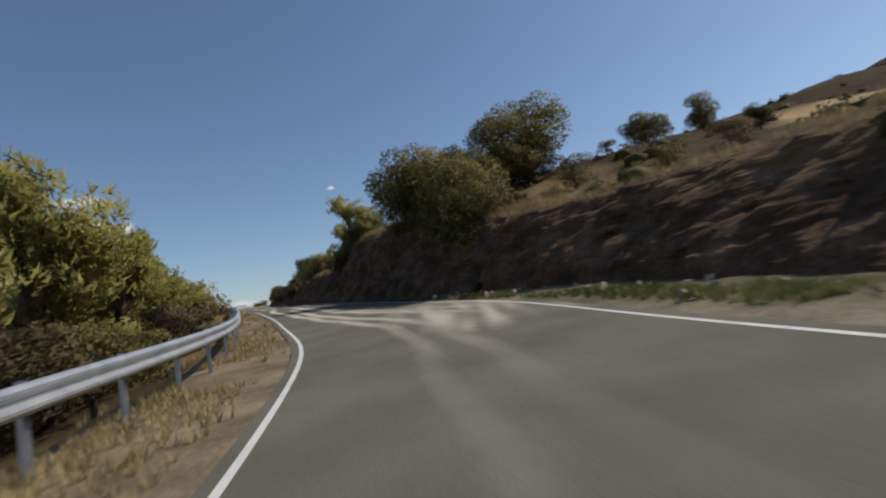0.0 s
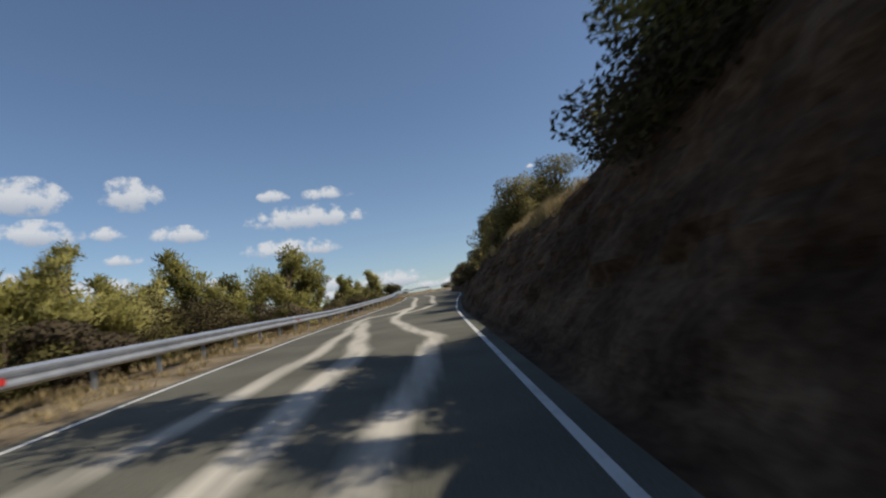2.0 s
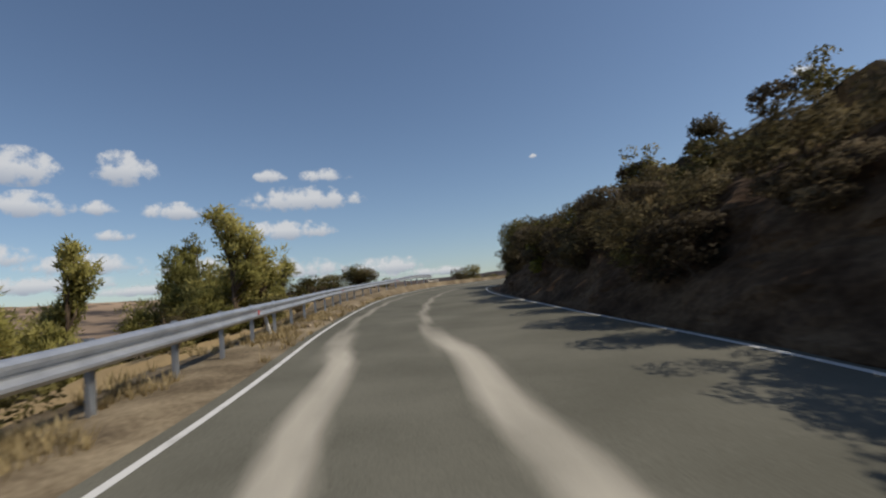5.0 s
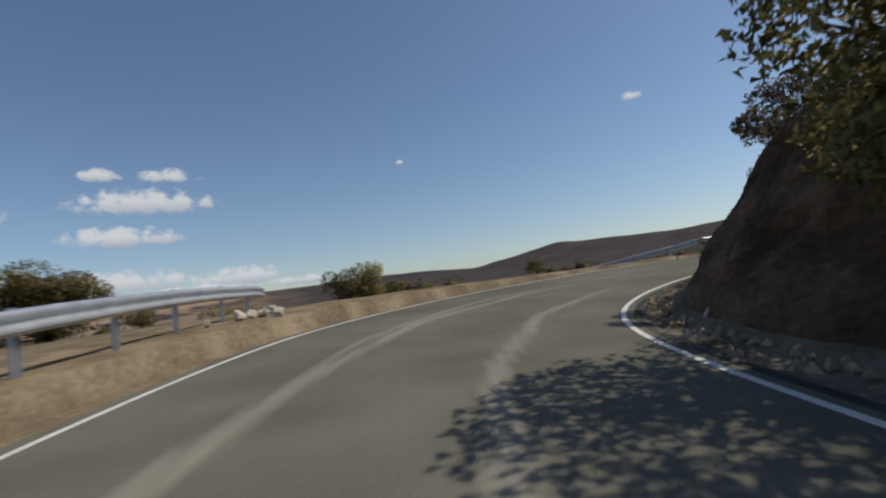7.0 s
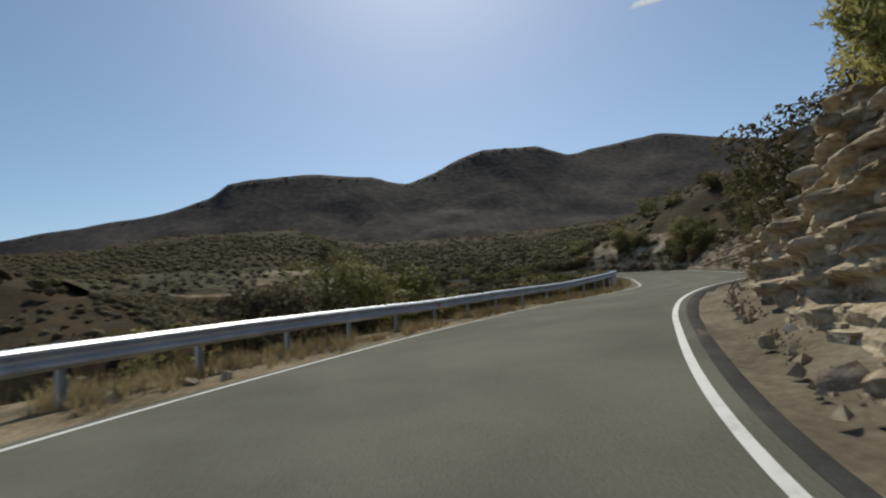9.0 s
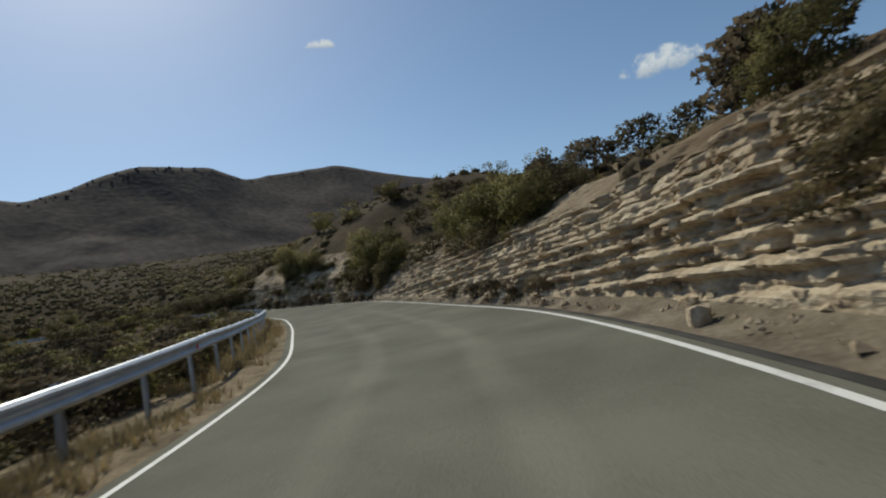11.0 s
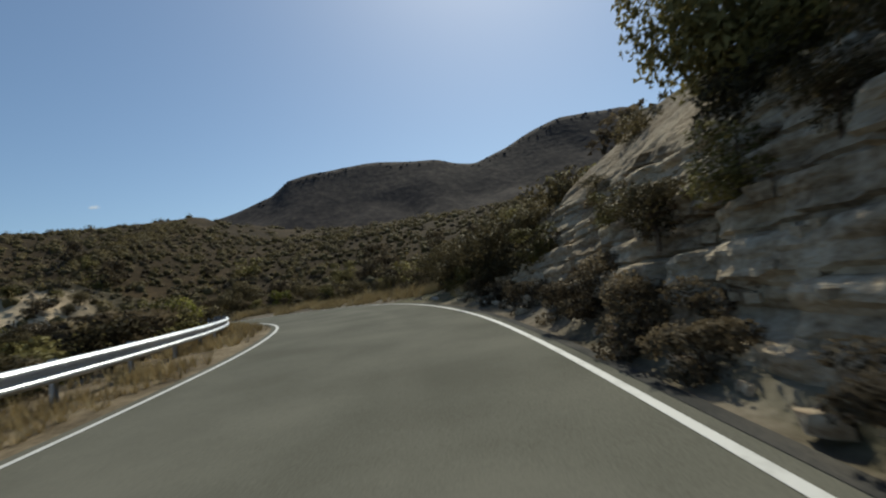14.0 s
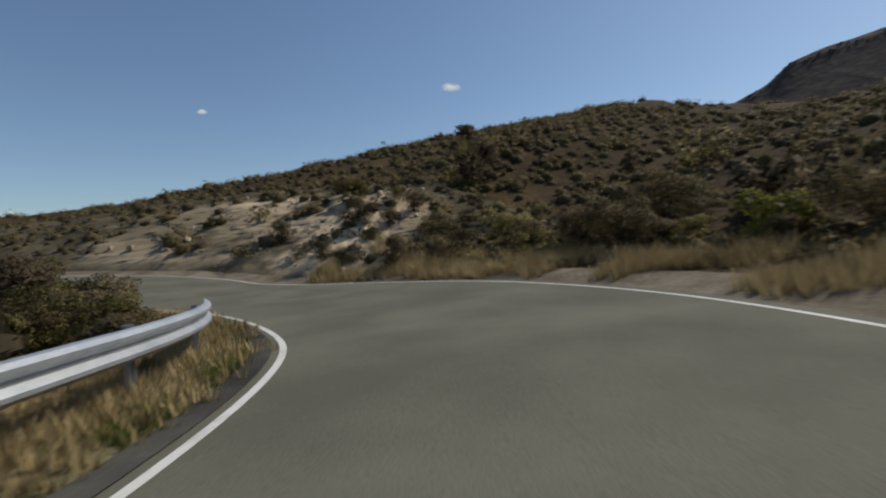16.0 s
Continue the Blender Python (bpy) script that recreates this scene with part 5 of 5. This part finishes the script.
for k in range(40):
    s = 72 + 46 * (k + prng.uniform(0, 1)) / 40
    h = prng.uniform(0.25, 0.95)
    d = float(np.interp(s, BK, TOE) + np.interp(s, BK, RUN) * h)
    on_road(("dark", "dry", "dark", "shrub", "dry")[k % 5], s, d - 0.1, prng.uniform(0.9, 1.7), prng.uniform(1.0, 1.4), float(along([s])[0][0, 2]) + float(np.interp(s, BK, TOP)) * h ** 0.85 - 0.2)
for k in range(36):
    s = 200 + 27 * (k + prng.uniform(0, 1)) / 36
    h = prng.uniform(0.0, 0.12) if k % 2 else prng.uniform(0.3, 1.0)
    d = float(np.interp(s, BK, TOE) + np.interp(s, BK, RUN) * h)
    on_road(("dark", "dry", "shrub", "dry")[k % 4], s, d - 0.15, prng.uniform(0.6, 1.0), prng.uniform(1.0, 1.4), float(along([s])[0][0, 2]) + float(np.interp(s, BK, TOP)) * h ** 0.85 - 0.15)
# shrubs rooted in the face and at the foot of the cut: (kind, s, distance, height over the road, height, spread)
for kind, s, d, up, tall, wide in [("dark", 154, 4.7, 1.3, 2.2, 1.1), ("dark", 157, 4.7, 1.2, 2.0, 1.1), ("dark", 160.5, 4.6, 1.0, 1.8, 1.2), ("shrub", 164, 4.5, 0.8, 1.6, 1.1), ("dry", 146.5, 4.2, 0.4, 1.0, 1.0), ("dark", 168.5, 4.6, 1.0, 1.6, 1.1), ("dark", 200.5, 4.6, 0.8, 2.2, 1.1),
                                   ("dark", 203.5, 4.5, 0.6, 2.4, 1.1), ("shrub", 206, 4.6, 0.8, 2.2, 1.1), ("dry", 216.5, 4.0, 0.15, 0.9, 1.1), ("dry", 218, 4.1, 0.15, 1.0, 1.1), ("dry", 219.6, 4.1, 0.2, 1.0, 1.2), ("dark", 226, 4.7, 0.2, 2.6, 1.0), ("dark", 224.9, 5.0, 0.7, 2.2, 1.1), ("dark", 227.1, 4.5, 0.2, 2.4, 1.1), ("dark", 223.5, 4.6, 0.05, 1.9, 1.0), ("dark", 224.7, 4.5, 0.05, 1.8, 1.0), ("dark", 225.8, 4.4, 0.05, 1.6, 1.0), ("dark", 230.7, 4.7, 0.05, 2.0, 1.0), ("dark", 231.9, 4.8, 0.05, 1.9, 1.0), ("shrub", 228.6, 4.3, 0.05, 1.3, 1.0), ("dark", 229.4, 4.8, 0.2, 2.2, 1.1), ("carob", 227.6, 6.0, 1.0, 2.2, 1.0), ("dark", 225.2, 6.2, 2.0, 1.4, 1.1), ("shrub", 230.2, 4.5, 0.1, 1.2, 1.1), ("dark", 228.2, 4.9, 0.2, 2.4, 1.0),
                                   ("dark", 230.8, 5.6, 0.3, 2.4, 1.0), ("dark", 232.4, 5.4, 0.3, 2.4, 1.0), ("dark", 234.4, 5.8, 0.3, 2.4, 1.0), ("dark", 236.2, 6.2, 0.3, 2.2, 1.0), ("shrub", 238.4, 6.6, 0.3, 1.8, 1.0), ("dark", 240.6, 6.8, 0.3, 1.6, 1.1), ("dry", 235.4, 5.0, 0.1, 0.9, 1.1), ("dry", 237.6, 5.4, 0.1, 0.8, 1.1), ("dry", 209.5, 4.0, 0.1, 1.0, 1.1), ("dry", 211.2, 3.95, 0.1, 1.0, 1.1), ("dark", 213, 4.0, 0.1, 1.2, 1.1), ("carob", 22.4, 6.4, 3.6, 6.4, 0.95), ("pale", 25.0, 6.8, 4.2, 4.2, 1.0), ("carob", 19.6, 7.4, 3.2, 5.0, 0.9), ("carob", 54.2, 6.2, 2.7, 3.4, 0.85), ("pale", 47.8, 6.4, 2.6, 2.6, 1.0), ("dark", 56.6, 5.6, 2.2, 1.6, 1.1), ("fir", 150.2, 5.3, 2.4, 3.2, 0.8), ("carob", 218.4, 6.4, 2.4, 4.6, 0.9), ("carob", 216.4, 6.4, 2.6, 3.4, 0.9), ("carob", 214.8, 6.2, 2.6, 3.2, 0.9), ("dark", 217.2, 5.4, 1.7, 1.8, 1.1), ("dark", 215.2, 5.4, 1.7, 1.6, 1.1), ("lime", 102.6, 4.5, 0.7, 2.5, 0.95), ("pale", 110.6, 5.0, 1.4, 2.5, 0.95), ("dry", 130.0, 6.2, 2.3, 1.2, 1.0), ("dry", 128.4, 6.3, 2.5, 1.0, 1.1), ("dark", 131.8, 6.0, 2.2, 0.9, 1.1), ("dark", 133.8, 5.7, 1.6, 0.9, 1.0), ("pine", 36.6, 6.0, 3.7, 5.2, 1.2), ("pine", 39.0, 6.0, 3.2, 3.8, 1.2), ("pine", 34.6, 6.3, 4.0, 2.4, 1.2), ("pale", 32.2, 7.0, 4.4, 1.4, 1.2), ("dark", 38, 5.2, 1.6, 2.4, 1.1), ("dark", 36.4, 5.4, 1.8, 2.2, 1.1), ("shrub", 134.6, 4.1, 0.1, 0.55, 1.0), ("shrub", 133.4, 4.2, 0.2, 0.7, 1.1), ("dark", 213.2, 6.4, 2.6, 1.6, 1.2), ("shrub", 212.4, 6.9, 2.8, 1.4, 1.2), ("dark", 214.4, 7.0, 3.0, 1.4, 1.3),
                                   ("dry", 13, 4.6, 0.1, 0.7, 0.7), ("dark", 98, 4.6, 0.9, 1.6, 1.1), ("dark", 92, 4.7, 1.2, 1.6, 1.1), ("dry", 87, 4.6, 1.2, 1.2, 1.1), ("dark", 108, 4.6, 0.8, 1.6, 1.1), ("dark", 111.5, 4.5, 0.9, 1.6, 1.1)]:
    on_road(kind, s, d, tall, wide, float(along([s])[0][0, 2]) + up)


for k in range(18):
    i, j = int(prng.integers(4, len(bank_c[3]) - 20)), int(prng.integers(8, 40))
    c = bank_c[1][i, j]
    plant(("dark", "shrub", "dark", "dry")[k % 4], float(c[0]), float(c[1]), prng.uniform(0.6, 1.5), prng.uniform(1.0, 1.4), float(c[2]) - 0.05)
for k in range(26):
    i, j = int(prng.integers(4, len(bank_d[3]) - 4)), int(prng.integers(20, 41))
    c = bank_d[1][i, j]
    plant(("dry", "dark", "shrub", "dry")[k % 4], float(c[0]), float(c[1]), prng.uniform(0.6, 1.6), prng.uniform(1.0, 1.4), float(c[2]) - 0.05)


# ---- scrub over the slopes, uncountable ----
def scrub(name, n, box, mat, label, seed, lo, hi, near, leaf=0.09, per=26, strip_of=None):
    rng = np.random.default_rng(seed)
    x, y = rng.uniform(box[0], box[1], n), rng.uniform(box[2], box[3], n)
    if strip_of:
        q = road_point(rng.uniform(*strip_of[:2], n), rng.uniform(*strip_of[2:], n))
        x, y = q[:, 0], q[:, 1]
    s, d, _ = near_road(x, y)
    clump = fbm(np.stack([x / 16, y / 16, 0 * x], 1), 3, seed)
    ok = (np.where(d < 0, np.abs(d) - 6, d) > near) & (clump > (0.2 if strip_of else 0.27))
    if strip_of:
        ok &= ~((s > 260.5) & (s < 275) & (d < 13.5) & (rng.random(n) < 0.86))
    x, y = x[ok], y[ok]
    z = np.maximum(ground_z(x, y) + (0.1 if strip_of else 0.0), bank_z(s[ok], d[ok]))
    size = rng.uniform(lo, hi, len(x))
    m = len(x)
    u = rng.normal(size=(m, per, 3))
    u /= np.linalg.norm(u, axis=2)[:, :, None]
    u[:, :, 2] = np.abs(u[:, :, 2])
    shape = size[:, None, None] * np.array([0.72, 0.72, 0.62])
    here = np.stack([x, y, z - 0.05], 1)[:, None]
    c = here + u * shape * rng.uniform(0.55, 1.08, (m, per, 1))
    a = rng.normal(size=(m, per, 3)) + u * 0.5
    a /= np.linalg.norm(a, axis=2)[:, :, None]
    b = np.cross(a, rng.normal(size=(m, per, 3)))
    b /= np.linalg.norm(b, axis=2)[:, :, None]
    ln = (leaf * size)[:, None, None] * rng.uniform(0.7, 1.6, (m, per, 1))
    v = np.stack([c - a * ln + b * ln * 0.6, c + a * ln, c - b * ln * 0.75], 2).reshape(-1, 3)
    v, out = turned_out(v, (u + 0.3 * rng.normal(size=u.shape) + np.array([0, 0, 0.35])).reshape(-1, 3))
    # a lumpy twiggy heart under the outer leaves
    dome, tris = BALL1
    w = here + dome[None] * shape * 0.66 * rng.uniform(0.8, 1.1, (m, len(dome), 1))
    faces = np.arange(len(v)).reshape(-1, 3).tolist() + ((np.arange(m)[:, None, None] * len(dome) + tris[None]).reshape(-1, 3) + len(v)).tolist()
    out = np.concatenate([out, np.tile(dome, (m, 1))])
    tagged(new(name, mesh_of(name, np.concatenate([v, w.reshape(-1, 3)]), faces, mat, normals=out)), label, "scrub", kind="stuff")


BALL1 = ball(1)
scrub("scrub", 1500, (40, 230, -30, 270), DARKLEAF, "dark low maquis scrub covering the slopes", 201, 0.8, 1.9, 6.6)
scrub("scrub", 1300, (40, 230, -30, 270), MAQUIS, "olive-green low scrub covering the slopes", 202, 0.7, 1.7, 6.2)
scrub("scrub", 1300, (30, 230, -30, 270), DRYLEAF, "brown dried scrub covering the slopes", 203, 0.6, 1.5, 6.0)
scrub("scrub", 900, (-60, 30, -30, 210), OLIVE, "low scrub on the falling slope below the road", 204, 0.7, 1.8, 7.0)


scrub("scrub", 2200, (0, 1, 0, 1), DARKLEAF, "dark low maquis scrub close over the bend", 205, 0.4, 1.1, 6.0, strip_of=(234, 283, 6.4, 55))
scrub("scrub", 2200, (0, 1, 0, 1), MAQUIS, "olive-green low scrub close over the bend", 206, 0.4, 1.1, 6.0, strip_of=(234, 283, 6.4, 55))
scrub("scrub", 1800, (0, 1, 0, 1), DRYLEAF, "golden-brown dried scrub close over the bend", 207, 0.3, 0.9, 5.4, strip_of=(234, 283, 5.4, 55))


scrub("scrub", 2700, (0, 1, 0, 1), DARKLEAF, "dark low maquis scrub on the slope under the road", 208, 0.5, 1.2, 2.6, strip_of=(140, 250, -60, -8))
scrub("scrub", 2300, (0, 1, 0, 1), DRYLEAF, "brown dried scrub on the slope under the road", 209, 0.4, 1.0, 2.0, strip_of=(140, 250, -60, -8))

scrub("scrub", 700, (0, 1, 0, 1), DRYLEAF, "brown dried scrub beyond the sandy shoulder", 210, 0.5, 1.2, 13.0, strip_of=(112, 143, -75, -19.5))
scrub("scrub", 600, (0, 1, 0, 1), MAQUIS, "olive-brown scrub beyond the sandy shoulder", 211, 0.5, 1.3, 13.0, strip_of=(112, 143, -75, -19.5))


# ---- grass ----
def grass(name, n, s_range, d_of, mat, label, seed, tall, blades=9, sheet=False):
    rng = np.random.default_rng(seed)
    s = rng.uniform(*s_range, n)
    d = d_of(s, rng)
    p = road_point(s, d, 0.0)
    p[:, 2] = np.maximum(np.maximum(ground_z(p[:, 0], p[:, 1]) + 0.1, bank_z(s, d)), p[:, 2] - 0.02) if sheet else p[:, 2] - 0.02
    keepers = vnoise(np.stack([p[:, 0] / 1.3, p[:, 1] / 1.3, 0 * s], 1), seed) > 0.42
    p = p[keepers]
    m = len(p)
    q = rng.uniform(0, 6.28, (m, blades))
    h = tall * rng.uniform(0.45, 1.15, (m, blades)) * rng.uniform(0.6, 1.2, (m, 1))
    lean = rng.uniform(0.15, 0.75, (m, blades)) * h
    root = p[:, None] + np.stack([np.cos(q) * 0.07, np.sin(q) * 0.07, 0 * q], 2) * rng.uniform(0, 1, (m, blades, 1))
    tip = root + np.stack([np.cos(q) * lean, np.sin(q) * lean, h], 2)
    w = np.stack([-np.sin(q), np.cos(q), 0 * q], 2) * 0.011
    v = np.stack([root - w, root + w, tip], 2).reshape(-1, 3)
    tagged(new(name, mesh_of(name, v, np.arange(len(v)).reshape(-1, 3), mat)), label, "grass", kind="stuff")


edge = lambda s, r: -r.triangular(3.1, 4.6, 5.6, len(s))
grass("grass", 9000, (-10, 118), edge, STRAW, "dry straw-coloured grass along the verge", 301, 0.20)
grass("grass", 8500, (143, 262), lambda s, r: -(half(s) + r.triangular(0.35, 1.3, 2.8, len(s))), STRAW, "tall dry straw-coloured grass under the guardrail", 302, 0.30)
grass("grass", 6500, (-10, 24), lambda s, r: r.triangular(3.4, 4.4, 6.0, len(s)), GREENGRASS, "green and yellow grass at the foot of the bank", 303, 0.20)
grass("grass", 1500, (204, 232), lambda s, r: r.triangular(3.6, 4.3, 5.0, len(s)), GREENGRASS, "green grass at the foot of the rock", 304, 0.18)
grass("grass", 9500, (229, 264), lambda s, r: r.triangular(3.7, 4.6, 8.0, len(s)), STRAW, "tall dry grass on the outside of the bend", 305, 0.5, sheet=True)
grass("grass", 2200, (238, 262), lambda s, r: -r.triangular(3.2, 4.2, 5.2, len(s)), STRAW, "long dry grass inside the bend", 308, 0.2)
grass("grass", 3200, (242, 264), lambda s, r: -(half(s) + r.triangular(0.4, 0.6, 1.2, len(s))), GREENGRASS, "short green grass inside the bend", 306, 0.10)
grass("grass", 4200, (-12, 20), lambda s, r: np.interp(s, BK, TOE) + np.interp(s, BK, RUN) + r.triangular(-0.6, 1.5, 12, len(s)), STRAW, "golden dry grass over the top of the bank", 309, 0.34, sheet=True)
grass("grass", 6000, (12, 112), lambda s, r: np.interp(s, BK, TOE) + np.interp(s, BK, RUN) + r.triangular(-0.35, 0.1, 1.4, len(s)), STRAW, "dry grass hanging over the top of the bank", 307, 0.34, sheet=True)

grass("grass", 2600, (46, 62), lambda s, r: np.interp(s, BK, TOE) + np.interp(s, BK, RUN) + r.triangular(-0.4, 0.0, 0.7, len(s)), STRAW, "golden dry grass on the sunlit lip of the bank", 311, 0.42, sheet=True)

# ---- small things by the road ----
STAKEPAINT = material("weathered_white_paint", [(0.42, 0.41, 0.38), (0.66, 0.65, 0.62), (0.75, 0.74, 0.71)], 6, 40, 0.7, 0.3, 0.004)
bm = bmesh.new()
bmesh.ops.create_cone(bm, cap_ends=True, segments=10, radius1=0.045, radius2=0.04, depth=0.75)
for v in bm.verts:
    if v.co.z > 0:
        v.co.z += 0.6 * v.co.x
me = bpy.data.meshes.new("stake")
bm.to_mesh(me)
bm.free()
me.materials.append(STAKEPAINT)
ob = tagged(new("marker_stake", me), "broken white stake leaning beside the guardrail", "stake")
ob.matrix_basis = Matrix.LocRotScale(Vector(road_point([96.3], -4.65, 0.28)[0].tolist()), Euler((0.25, -0.3, 0.6)), None)
PALE = material("pale_stone", [(0.28, 0.25, 0.20), (0.42, 0.38, 0.32), (0.52, 0.48, 0.42)], 3, 18, 0.9, 0.5, 0.02, vary=0.2)
pale = [m.copy() for m in ROCKS]
for m in pale:
    m.materials.clear()
    m.materials.append(PALE)
for k in range(16):
    x, y = 10.1 + prng.normal(0, 0.55), 128.7 + prng.normal(0, 0.8)
    size = prng.uniform(0.07, 0.19)
    ss, dd, zz = near_road([x], [y])
    z = float(zz[0] + swell(ss)[0])
    ob = tagged(new("boulder", pale[k % 6]), "pale limestone boulder lying on the shoulder", "stone", "pale boulders by the rail")
    ob.matrix_basis = Matrix.LocRotScale(Vector((x, y, z + size * 0.2)), Euler(prng.uniform(0, 3, 3).tolist()), Vector((size * 1.4, size, size * 0.8)))
for s, d in ((230.6, 3.5), (231.6, 3.75)):
    ob = tagged(new("boulder", pale[int(s) % 6]), "small white stone lying on the grassy verge", "stone", "white stones on the verge")
    ob.matrix_basis = Matrix.LocRotScale(Vector(road_point([s], d, 0.06)[0].tolist()), Euler((0.3, 0.2, s)), Vector((0.2, 0.14, 0.12)))

for key, obs in PROTO.items():
    for k, ob in enumerate(obs):
        if (key, k) not in used:
            for o in (*ob.children_recursive, ob):
                bpy.data.objects.remove(o)
